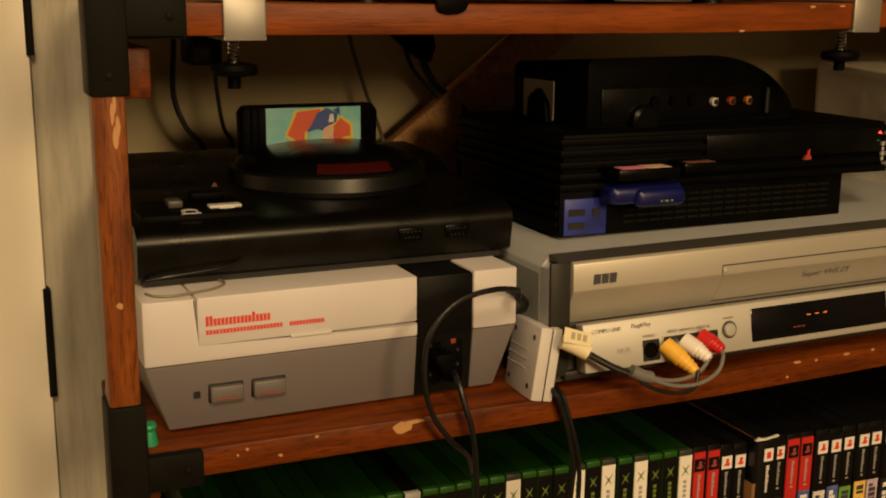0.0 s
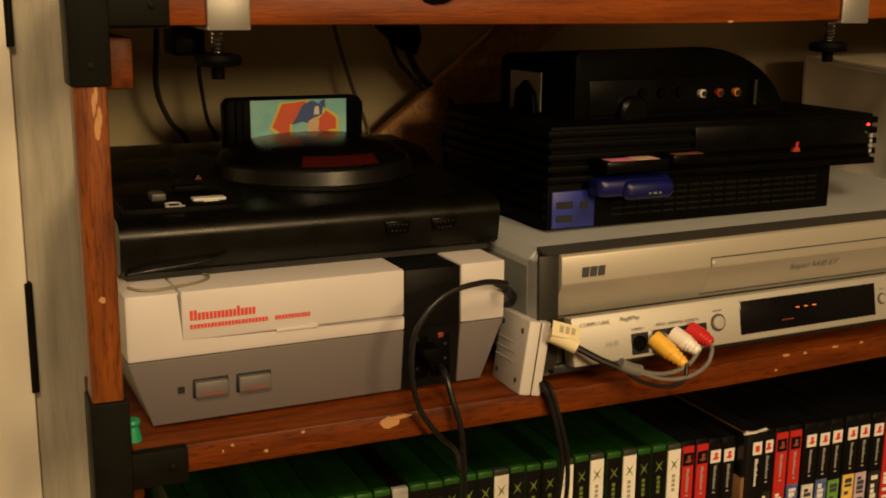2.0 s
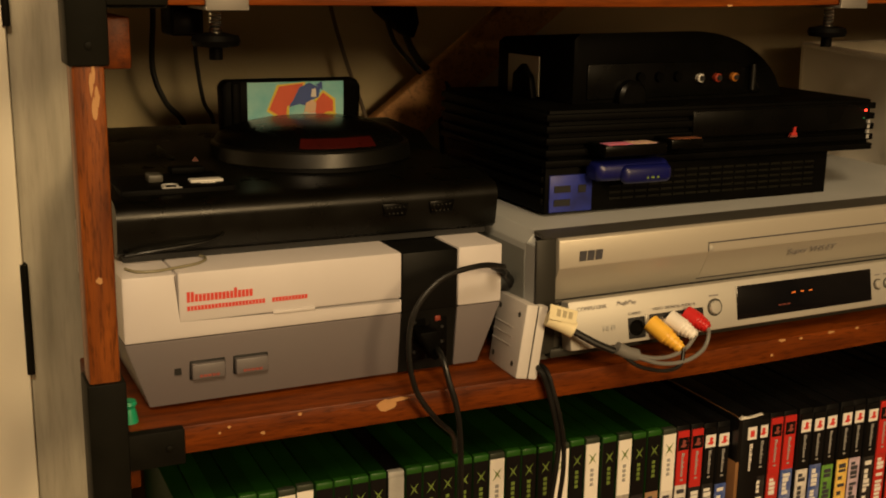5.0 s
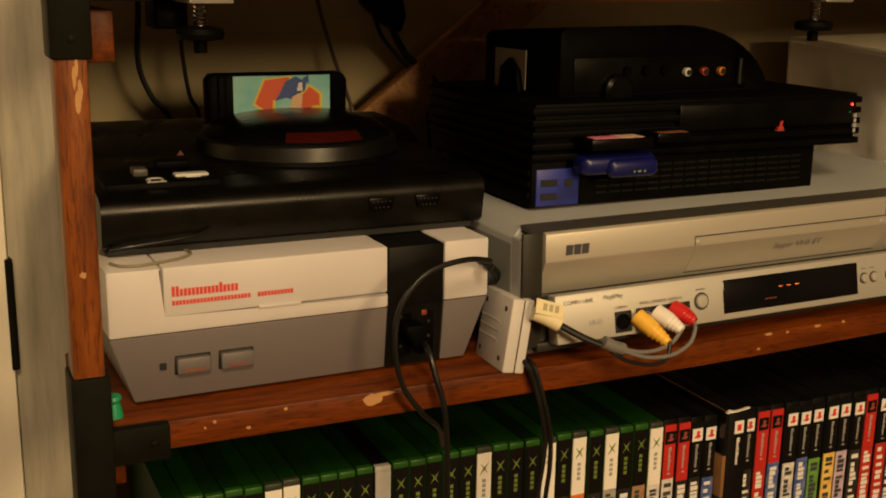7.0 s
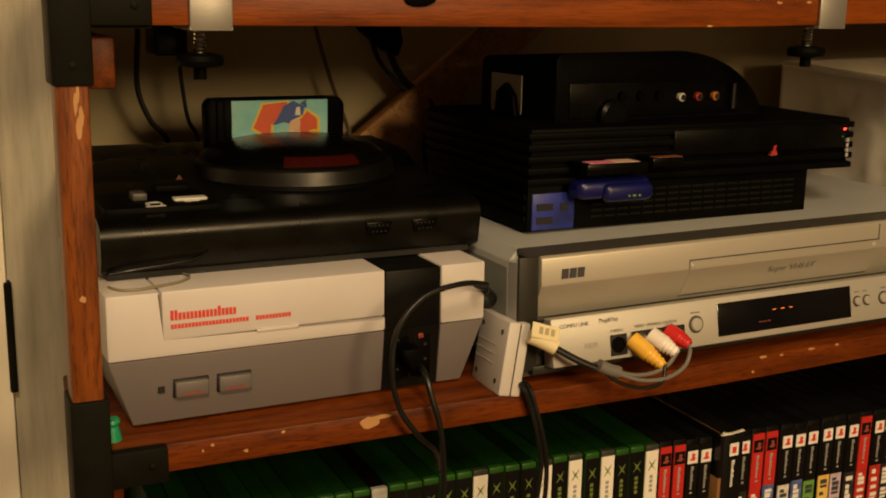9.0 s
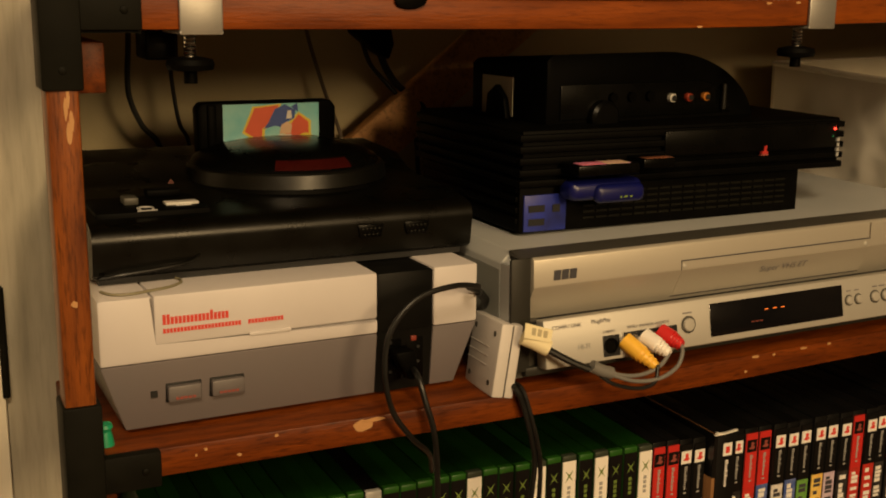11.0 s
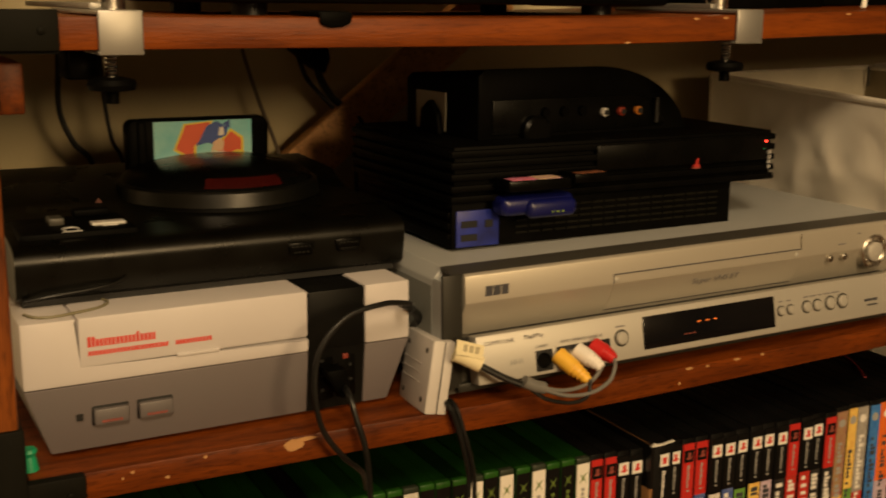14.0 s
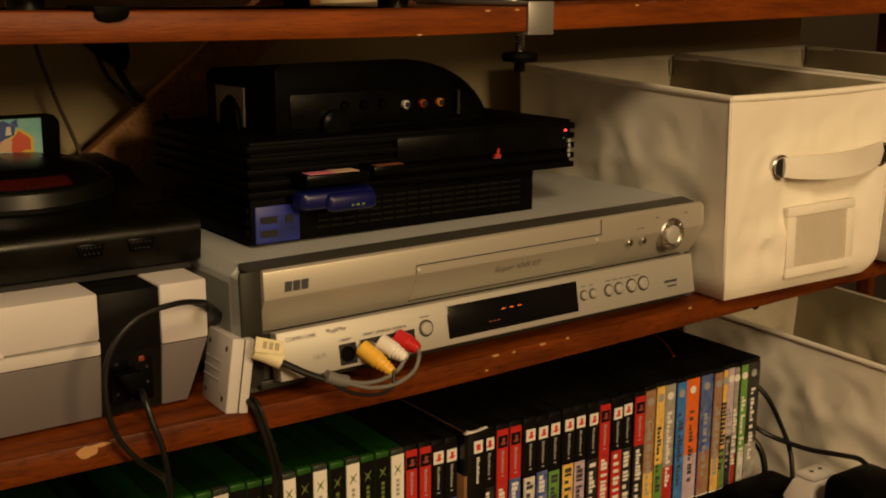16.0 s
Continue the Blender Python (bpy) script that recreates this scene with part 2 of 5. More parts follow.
def glide(pts, steps=8):
    """A smooth line through points."""
    p = [Vector(q) for q in pts]
    p = [2 * p[0] - p[1]] + p + [2 * p[-1] - p[-2]]
    out = []
    for i in range(1, len(p) - 2):
        for k in range(steps):
            t = k / steps
            a, b, c, d = p[i - 1:i + 3]
            out.append(0.5 * (2 * b + (c - a) * t + (2 * a - 5 * b + 4 * c - d) * t * t + (3 * b - a - 3 * c + d) * t ** 3))
    return out + [p[-2]]


def tube(bm, pts, r, n=10, steps=8, r2=None):
    line = glide(pts, steps)
    rings, side = [], None
    for i, c in enumerate(line):
        d = (line[min(i + 1, len(line) - 1)] - line[max(i - 1, 0)]).normalized()
        if side is None:
            side = d.orthogonal().normalized()
        side = (side - d * side.dot(d)).normalized()
        up = d.cross(side)
        rad = r if r2 is None else r + (r2 - r) * i / (len(line) - 1)
        rings.append([bm.verts.new(c + rad * (math.cos(2 * math.pi * k / n) * side + math.sin(2 * math.pi * k / n) * up)) for k in range(n)])
    for a, b in zip(rings, rings[1:]):
        for k in range(n):
            bm.faces.new((a[k], a[(k + 1) % n], b[(k + 1) % n], b[k]))
    bm.faces.new(rings[0][::-1])
    bm.faces.new(rings[-1])
    return bm


def mesh_of(name, bm, material):
    bmesh.ops.recalc_face_normals(bm, faces=bm.faces)
    me = bpy.data.meshes.new(name)
    bm.to_mesh(me)
    bm.free()
    me.materials.append(material)
    me.polygons.foreach_set("use_smooth", [True] * len(me.polygons))
    me.set_sharp_from_angle(angle=radians(32))
    return me


def part(name, bm, material, parent, label=""):
    ob = new(name, mesh_of(name, bm, material))
    ob.parent = parent
    return tagged(ob, label)


def thing(name, label, category, at=None, group=""):
    ob = new(name)
    ob.empty_display_size = 0.02
    ob.matrix_basis = at or Matrix()
    return tagged(ob, label, category, group)


def single(name, bm, material, label, category, group="", kind=""):
    return tagged(new(name, mesh_of(name, bm, material)), label, category, group, kind)


def setting(name, bm, material, label=""):
    return tagged(new(name, mesh_of(name, bm, material)), label, "", "", "structure")


def lettering(name, words, size, m, material, parent, label=""):
    """Words as a flat mesh, standing in the x z plane and facing -y, from m."""
    cu = bpy.data.curves.new(name, "FONT")
    cu.body, cu.size, cu.extrude = words, size, 0.0001
    tmp = new(name + "_text", cu)
    me = bpy.data.meshes.new_from_object(tmp.evaluated_get(bpy.context.evaluated_depsgraph_get()))
    bpy.data.objects.remove(tmp)
    me.transform(m @ Matrix.Rotation(radians(90), 4, "X"))
    me.materials.clear()
    me.materials.append(material)
    me.name = name
    ob = new(name, me)
    ob.parent = parent
    return tagged(ob, label)


def bars(bm, x, z, y, widths, h, gap, depth=0.0003):
    """A line of small upright bars on a face that looks towards -y."""
    for w in widths:
        bx(bm, x, x + w, y - depth, y + 0.0005, z, z + h)
        x += w + gap
    return bm


# ---- the room ----
S = 0.70
setting("floor", block(-1.6, 3.2, -3.4, 1.5, -0.06, 0.0), FLOOR)
setting("ceiling", block(-1.6, 3.2, -3.4, 1.5, 2.42, 2.5), ROOM)
setting("wall_north", block(-1.6, 1.292, 0.365, 0.5, 0.0, 2.42), WALL, "cream painted wall behind the shelves")
# assumed recess right of the shelves; its dark brown stands in for shade
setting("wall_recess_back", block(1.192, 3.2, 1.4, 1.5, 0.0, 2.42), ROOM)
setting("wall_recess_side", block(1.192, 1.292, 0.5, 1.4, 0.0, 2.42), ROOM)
basket = thing("round_basket", "dark round basket standing in the recess behind the shelves", "basket", pose(1.87, 0.76, 0.0))
part("basket_body", lathe(bmesh.new(), (0, 0, 0), (0, 0, 1), ((0.085, 0.0), (0.12, 0.28), (0.124, 0.315), (0.118, 0.317), (0.112, 0.30), (0.08, 0.02)), 40), ROOM, basket)
part("basket_rim", lathe(bmesh.new(), (0, 0, 0), (0, 0, 1), ((0.122, 0.300), (0.128, 0.306), (0.128, 0.316), (0.122, 0.322)), 40), BRACKET, basket)
setting("wall_south", block(-1.6, 3.2, -3.5, -3.4, 0.0, 2.42), ROOM)
setting("wall_west", block(-1.7, -1.6, -3.4, 0.5, 0.0, 2.42), ROOM)
setting("wall_east", block(3.2, 3.3, -3.4, 1.5, 0.0, 2.42), ROOM)

# the cupboard beside the shelves: grey wood-grain frame, cream door on black hinges
cup = thing("cupboard", "grey wood-grain cupboard with a cream door beside the shelves", "cupboard", pose(-0.3, 0.36, 0))
part("frame", block(0.2565, 0.312, -0.15, 0.0, 0.0, 2.0, 0.002), GREYWOOD, cup, "weathered grey wood-grain frame")
part("carcass", block(-0.30, 0.256, -0.13, 0.0, 0.0, 2.0, 0.002), GREYWOOD, cup)
cdoor = part("door", block(-0.30, 0.2563, -0.157, -0.133, 0.02, 1.98, 0.003), CREAM, cup, "cream painted door")
for hz in (0.4, 0.6757, 0.928, 1.5):
    part("hinge", bx(cyl(bmesh.new(), (0.2565, -0.1575, hz), (0.2565, -0.1575, hz + 0.083), 0.0028, n=12), 0.2545, 0.2585, -0.156, -0.146, hz, hz + 0.083), BRACKET, cdoor, "black steel hinge")

# ---- the shelving unit ----
unit = thing("shelving_unit", "cherry-stained wooden shelving unit with black corner brackets", "shelf")
XR, DEPTH = 1.42, 0.335


def lift(x):
    """The boards run level, then rise a little towards the far end."""
    s, soft = x - 0.41, 0.09
    return 0.026 * (0.0 if s < -soft else s if s > soft else (s + soft) ** 2 / (4 * soft))


def board(z1, th, material):
    bm = block(-0.004, XR, 0.0, DEPTH, z1 - th, z1, 0.0013, 2)
    for k in range(24):
        cut = (0.28 + k * 0.0475, 0, 0)
        bmesh.ops.bisect_plane(bm, geom=bm.verts[:] + bm.edges[:] + bm.faces[:], plane_co=cut, plane_no=(1, 0, 0))
    for v in bm.verts:
        v.co.z += lift(v.co.x)
    return part("shelf_board", bm, material, unit, "worn cherry-stained board with chipped edge")


mid = board(S, 0.0180, WOOD_MID)
top = board(0.9665, 0.0185, WOOD_X)
low = part("shelf_board", block(-0.004, XR, -0.13, DEPTH, 0.4065, 0.425, 0.0013, 2), WOOD_X, unit)
for px in (-0.0175, XR + 0.012):
    for py in (0.003, DEPTH - 0.012):
        if px > 0 or py > 0.1:
            part("post", block(px - 0.0088, px + 0.0088, py - 0.011, py + 0.011, 0.0, 1.35, 0.002), WOOD_Z, unit)
        else:
            front = part("post", block(px - 0.0088, px + 0.0088, py - 0.011, py + 0.011, 0.0, 1.35, 0.002), WOOD_Z, unit, "reddish wooden post with scraped varnish")
for z in (0.912, 0.656, 0.375):
    part("side_rail", block(-0.008, 0.0100 if z > 0.9 else 0.004, 0.019, DEPTH - 0.02, z, z + 0.029 - 0.004 * (z < 0.9), 0.0015), WOOD_Y, unit)


def bracket(z_low, z_high, arm_low, arm_high):
    """A black corner sleeve: the post goes through it, and its arm holds the board's corner."""
    bm = bmesh.new()
    bx(bm, -0.0283, -0.0062, -0.0105, 0.018, z_low, z_high, 0.0015)
    bx(bm, -0.0075, 0.0265, -0.0085, -0.0004, arm_low, arm_high, 0.0012)
    bx(bm, -0.0075, 0.0265, -0.0035, 0.02, arm_low - 0.0015, arm_low + 0.0012)
    br = part("corner_bracket", bm, BRACKET, unit, "black plastic corner bracket")
    for sx, sz in ((-0.017, z_low + 0.011), (0.017, (arm_low + arm_high) / 2)):
        part("rivet", lathe(bmesh.new(), (sx, -0.0088 if sx > 0 else -0.0105, sz), (0, -1, 0), ((0.0024, -0.001), (0.0022, 0.0006), (0.0010, 0.0011)), 14), BRACKET, br)


bracket(0.916, 1.01, 0.948, 0.9705)
bracket(0.640, 0.7365, 0.6795, 0.7020)
# chips and scratches in the varnish
random.seed(4)


def chip(name, x, z, w, h, y=-0.0004, parent=mid):
    n = 11
    z += lift(x)
    ring = [(x + w * (0.5 + 0.22 * random.random()) * math.cos(2 * math.pi * i / n), z + h * (0.5 + 0.3 * random.random()) * math.sin(2 * math.pi * i / n)) for i in range(n)]
    return part(name, prism(bmesh.new(), ring, "y", y, 0.003), RAW, parent, "bare wood where the varnish chipped")


chip("chip", 0.1585, 0.6948, 0.0122, 0.0058)
chip("chip", 0.166, 0.6978, 0.012, 0.0020, -0.0007)
for cx, cz, w in ((0.055, 0.6955, 0.0030), (0.076, 0.6885, 0.0040), (0.049, 0.6925, 0.0020), (0.100, 0.6972, 0.004), (0.482, 0.6985, 0.010), (0.50, 0.6975, 0.004), (0.53, 0.6982, 0.009), (0.556, 0.698, 0.005), (0.473, 0.6878, 0.004), (0.70, 0.698, 0.006)):
    chip("chip", cx, cz, w * 0.6, 0.0015)
for cx in (0.41, 0.47, 0.497, 0.62):
    chip("chip", cx, 0.9645 if cx > 0.42 else 0.949, 0.004, 0.0012, parent=top)
for k in range(4):
    chip("chip", -0.0150 + 0.0016 * math.sin(k * 2.1), 0.893 + k * 0.0065, 0.0026 - 0.0004 * k, 0.0088, -0.0082 - 0.0002 * k, front)
chip("chip", -0.0178, 0.797, 0.003, 0.003, -0.0084, front)

# the diagonal brace behind
bm = bmesh.new()
p0, p1, w = Vector((0.160, 0.318, 0.7275)), Vector((0.495, 0.318, 0.9875)), 0.021
d = (p1 - p0).normalized()
nrm = Vector((-d.z, 0, d.x))
hexa(bm, [p0 + nrm * w, p1 + nrm * w, p1 - nrm * w, p0 - nrm * w], [q + Vector((0, 0.017, 0)) for q in (p0 + nrm * w, p1 + nrm * w, p1 - nrm * w, p0 - nrm * w)], 0.0015)
part("diagonal_brace", bm, BRACE, unit, "brown wooden diagonal brace")


# ---- the grey front-loading console ----
def nes():
    root = thing("game_console", "light grey two-tone front-loading game console on the shelf", "game console", pose(-0.0015, 0.0235, S, 0, 0, 1.2))
    W, D, zs, zt = 0.2565, 0.203, 0.0468, 0.0885
    # dark lower body, tapering towards the feet
    def low_body(x0, x1, cut0, cut1, name, material):
        zb = 0.003
        lo = [(x0 + cut0, 0.006, zb), (x1 - cut1, 0.006, zb), (x1 - cut1, D - 0.02, zb), (x0 + cut0, D - 0.02, zb)]
        hi = [(x0, 0.0008, zs), (x1, 0.0008, zs), (x1, D, zs), (x0, D, zs)]
        return part(name, hexa(bmesh.new(), lo, hi, 0.0011), material, root)
    lower = low_body(0.0, 0.1815, 0.0145, 0.0, "lower_body", NESGREY)
    tagged(lower, "warm grey lower body")
    low_body(0.2230, W, 0.0, 0.0145, "lower_body_end", NESGREY)
    for fx in (0.03, 0.225):
        for fy in (0.03, 0.16):
            part("foot", cyl(bmesh.new(), (fx, fy, 0.0), (fx, fy, 0.004), 0.006), BLACK, root)
    # upper shell: end pieces, sill under the flap, flap
    shell = [(0.0, zs + 0.0004), (0.1815, zs + 0.0004), (0.1815, 0.0565), (0.0325, 0.0565), (0.0325, zt), (0.0, zt)]
    part("upper_shell", prism(bmesh.new(), shell, "y", 0.0, D, 0.0014), NESWHITE, root, "light grey upper shell with the sill under the flap")
    part("rear_deck", block(0.0327, 0.1815, 0.1055, D, zs + 0.0004, zt, 0.001), NESWHITE, root)
    flap = part("flap", bx(bmesh.new(), 0.0334, 0.1812, 0.0, 0.104, 0.0573, zt + 0.0002, 0.0016), NESWHITE, root, "hinged loading flap")
    part("lip", block(0.0925, 0.1205, -0.0014, 0.002, 0.0566, 0.0588, 0.0006), NESWHITE, flap)
    part("upper_end", block(0.2228, W, 0.0, D, zs + 0.0004, zt, 0.0016), NESWHITE, root)
    # black band with cooling ribs on top
    band = bmesh.new()
    hexa(band, [(0.1818, 0.0065, 0.003), (0.2226, 0.0065, 0.003), (0.2226, D - 0.02, 0.003), (0.1818, D - 0.02, 0.003)], [(0.1818, 0.0015, zs), (0.2226, 0.0015, zs), (0.2226, D, zs), (0.1818, D, zs)])
    bx(band, 0.1818, 0.2226, 0.0008, D, zs, zt - 0.001, 0.0008)
    bnd = part("black_band", band, NESBLACK, root, "black band over front and top")
    for k in range(9):
        part("rib", block(0.1835, 0.2209, 0.06 + k * 0.015, 0.066 + k * 0.015, zt - 0.0015, zt + 0.0002, 0.0005), NESBLACK, bnd)
    part("brass_strip", block(0.1735, 0.204, 0.050, 0.0515, zt + 0.0003, zt + 0.0012), mat("dull_brass_edge", (0.36, 0.30, 0.14), 0.4, 0.6), root)
    # two ports, low on the band
    for px in (0.1868, 0.2030):
        port = part("controller_port", block(px, px + 0.0135, 0.0022, 0.008, 0.011, 0.0465, 0.001), GLOSS, root, "black controller port")
        for r in range(5):
            part("pin", cyl(bmesh.new(), (px + 0.0045 + 0.0045 * (r % 2), 0.004, 0.018 + r * 0.0052), (px + 0.0045 + 0.0045 * (r % 2), 0.0012, 0.018 + r * 0.0052), 0.0012, n=10), VOID, port)
    part("red_mark", block(0.2062, 0.2102, 0.0002, 0.002, 0.0385, 0.0420, 0.0004), mat("dark_red_mark", (0.22, 0.03, 0.015), 0.5), root)
    # power light and the two buttons
    part("power_light", block(0.0300, 0.0340, 0.0020, 0.006, 0.0235, 0.0275), VOID, root, "unlit power light")
    for k, x in enumerate((0.0400, 0.0677)):
        part("button_well", block(x - 0.0007, x + 0.0217, 0.0018, 0.007, 0.0191, 0.0313, 0.0005), VOID, root)
        b = part("button", block(x, x + 0.0210, -0.0014, 0.006, 0.0198, 0.0300, 0.0012), NESBTN, root, "grey push button")
        tagged(part("button_word", bars(bmesh.new(), x + 0.0045, 0.0215, -0.0017, (0.002,) * 5, 0.0015, 0.0006), DULLRED, b), kind="stuff")
    # the maker's mark: plain red bars
    mark = bmesh.new()
    for i in range(17):
        bx(mark, 0.0385 + i * 0.00245, 0.0404 + i * 0.00245, -0.0003, 0.001, 0.0700, 0.0746 + 0.0018 * (i in (0, 1, 12)))
    for i in range(36):
        if i not in (23, 24):
            bx(mark, 0.0385 + i * 0.00215, 0.0402 + i * 0.00215, -0.0003, 0.001, 0.0646, 0.0674)
    tagged(part("maker_mark", mark, RED, flap, "red maker's mark as plain bars"), kind="stuff")
    return root


nes()


# ---- the black cartridge console ----
def genesis():
    root = thing("cartridge_console", "black cartridge game console stacked on the grey console", "game console", pose(-0.008, 0.054, S + 0.0887, 0, 0, 0.6))
    W, D = 0.277, 0.212
    # body: thin foot plate, rounded front, top rising to the rear
    prof = [(0.008, 0.004), (0.0030, 0.007), (0.0, 0.0272), (0.0008, 0.0320), (0.0028, 0.0350), (0.0060, 0.0370), (0.0105, 0.0383), (0.0165, 0.0392), (0.040, 0.0416), (0.095, 0.0440), (0.112, 0.0470), (0.135, 0.0560), (D - 0.004, 0.0590), (D, 0.056), (D, 0.004)]
    part("body", prism(bmesh.new(), prof, "x", 0.0100, 0.2725), GENBLACK, root, "matt black body")
    part("foot_plate", block(0.014, W - 0.010, 0.008, D - 0.006, 0.0, 0.0055), VOID, root)
    # round cartridge bay: ring wall and glossy dome
    c = (0.175, 0.124, 0.0362)
    dome = ((0.0715, 0.0203), (0.0690, 0.0242), (0.0620, 0.0288), (0.0480, 0.0332), (0.0300, 0.0360), (0.0120, 0.0370), (0.001, 0.0372))
    part("pedestal", lathe(bmesh.new(), c, (0, 0, 1), ((0.0775, 0.0), (0.0768, 0.0060), (0.0755, 0.0090)), 64), BLACK, root)
    ring = part("ring", lathe(bmesh.new(), c, (0, 0, 1), ((0.0768, 0.0090), (0.0752, 0.0185), (0.0738, 0.0200), (0.0708, 0.0204)), 64), DARKRING, root, "charcoal raised ring")
    part("dome", lathe(bmesh.new(), c, (0, 0, 1), dome, 56), GLOSS, ring, "glossy black dome")
    strip = bmesh.new()
    rows = []
    for rad, h in ((0.0712, 0.0212), (0.0675, 0.0252), (0.0640, 0.0277)):
        rows.append([strip.verts.new((c[0] + rad * math.sin(a), c[1] - rad * math.cos(a), c[2] + h + 0.0006)) for a in [-0.42 + 0.0760 * i for i in range(12)]])
    for p, q in zip(rows, rows[1:]):
        for i in range(11):
            strip.faces.new((p[i], p[i + 1], q[i + 1], q[i]))
    bmesh.ops.solidify(strip, geom=strip.faces[:], thickness=0.0006)
    part("red_strip", strip, mat("deep_red_gloss", (0.060, 0.005, 0.003), 0.35), ring, "deep red printed strip")
    # controls on the top left
    ctl = part("control_panel", prism(bmesh.new(), [(0.016, 0.0335), (0.092, 0.0335), (0.090, 0.0432), (0.016, 0.0432)], "y", 0.020, 0.085, 0.002), BLACK, root)
    part("volume_slider", block(0.0385, 0.0480, 0.044, 0.058, 0.0430, 0.0480, 0.001), mat("pale_grey_slider", (0.055, 0.052, 0.042), 0.45), ctl, "grey slider")
    ph = bmesh.new()
    tube(ph, [(0.0425, 0.0285, 0.0436), (0.0420, 0.0335, 0.0436), (0.0460, 0.0355, 0.0436), (0.0500, 0.0335, 0.0436), (0.0495, 0.0285, 0.0436)], 0.0007, 6)
    bx(ph, 0.0405, 0.0515, 0.0262, 0.0275, 0.0430, 0.0436)
    part("headphone_sign", ph, INKGREY, ctl).matrix_basis = pose(-0.0040, -0.0120, 0) @ Matrix.Diagonal((1.15, 1.25, 1.0, 1.0))
    part("reset_button", block(0.0635, 0.0855, 0.034, 0.0435, 0.0430, 0.0450, 0.0008), mat("white_grey_button", (0.55, 0.54, 0.50), 0.4), ctl, "pale reset button")
    part("button_word", bars(bmesh.new(), 0.070, 0.0, 0.0, (0.002,) * 4, 0.001, 0.0005), INKWHITE, ctl).matrix_basis = pose(0, 0.0315, 0.0433, -90)
    part("power_switch", block(0.058, 0.081, 0.066, 0.079, 0.0436, 0.0485, 0.0012), BLACK, ctl)
    part("power_mark", prism(bmesh.new(), [(0.077, 0.0485), (0.082, 0.0485), (0.0795, 0.0520)], "y", 0.0895, 0.0902), mat("dim_red_mark", (0.09, 0.016, 0.007), 0.4), ctl)
    # two pin sockets in the front
    for k, x in enumerate((0.1845, 0.2190)):
        sock = part("pin_socket", prism(bmesh.new(), [(x, 0.0270), (x + 0.0195, 0.0270), (x + 0.0175, 0.0185), (x + 0.0020, 0.0185)], "y", -0.0012, 0.004, 0.0006), GLOSS, root, "nine-pin socket")
        for i in range(9):
            row = 0 if i < 5 else 1
            part("pin", cyl(bmesh.new(), (x + 0.0036 + (i % 5) * 0.0030 + row * 0.0015, -0.002, 0.0245 - row * 0.0040), (x + 0.0036 + (i % 5) * 0.0030 + row * 0.0015, 0.001, 0.0245 - row * 0.0040), 0.0005, n=8), CAPDARK, sock)
    part("cable_lug", tube(bmesh.new(), [(0.014, 0.0, 0.006), (0.030, -0.003, 0.0085), (0.055, -0.003, 0.0105), (0.072, 0.0, 0.013), (0.078, 0.004, 0.018)], 0.0013, 8), GENBLACK, root)
    return root


genesis()
single("thin_cord", tube(bmesh.new(), [(0.0040, 0.0434, 0.7897), (0.0091, 0.0339, 0.7897), (0.0191, 0.0311, 0.7897), (0.0335, 0.0352, 0.7897), (0.0460, 0.0404, 0.7897), (0.0537, 0.0480, 0.7897), (0.0556, 0.0551, 0.7897), (0.0536, 0.0607, 0.7897)], 0.0009, 8), mat("dull_olive_cord", (0.20, 0.18, 0.11), 0.5), "thin dull cord lying on the grey console", "cord")
# the cartridge stands in the console's slot
cart = thing("game_cartridge", "black game cartridge with a bright cartoon label standing in the console", "game cartridge", pose(0.1035, 0.195, 0.8435))
cs = prism(bmesh.new(), [(0.0, 0.0), (0.108, 0.0), (0.109, 0.039), (0.105, 0.0445), (0.003, 0.0445), (-0.001, 0.040)], "y", 0.0, 0.016, 0.0018)
bx(cs, 0.0065, 0.0135, -0.0018, 0.004, 0.002, 0.0432, 0.0015)
shell = part("shell", cs, BLACK, cart)
lab = part("label", block(0.0185, 0.0945, -0.0006, 0.002, 0.006, 0.0428), SKY, cart, "turquoise printed label")


def blot(name, pts, y, m, parent):
    return part(name, prism(bmesh.new(), pts, "y", y, 0.0), m, parent)


blot("yellow_shape", [(0.033, 0.021), (0.0415, 0.0408), (0.064, 0.0426), (0.062, 0.030), (0.051, 0.023), (0.050, 0.008), (0.039, 0.008), (0.040, 0.0165)], -0.0007, LEMON, lab)
blot("yellow_shape", [(0.062, 0.008), (0.068, 0.026), (0.078, 0.036), (0.088, 0.029), (0.088, 0.008)], -0.0007, LEMON, lab)
blot("red_shape", [(0.035, 0.022), (0.043, 0.0395), (0.062, 0.0415), (0.060, 0.030), (0.049, 0.024), (0.048, 0.010), (0.041, 0.010), (0.042, 0.0175)], -0.0008, ORANGE, lab)
blot("red_shape", [(0.064, 0.010), (0.070, 0.025), (0.078, 0.034), (0.086, 0.028), (0.086, 0.010)], -0.0008, ORANGE, lab)
blot("blue_shape", [(0.054, 0.029), (0.059, 0.0385), (0.067, 0.0420), (0.0755, 0.0375), (0.0745, 0.031), (0.069, 0.0285), (0.066, 0.024), (0.060, 0.0255)], -0.0010, DEEPBLUE, lab)
blot("blue_spike", [(0.050, 0.0235), (0.0555, 0.0310), (0.0605, 0.0262)], -0.0011, DEEPBLUE, lab)
blot("blue_spike", [(0.072, 0.0400), (0.077, 0.0428), (0.0775, 0.0360)], -0.0011, DEEPBLUE, lab)
blot("peach_shape", [(0.0625, 0.0195), (0.0640, 0.0262), (0.0690, 0.0290), (0.0725, 0.0262), (0.0715, 0.0195)], -0.00115, SKIN, lab)
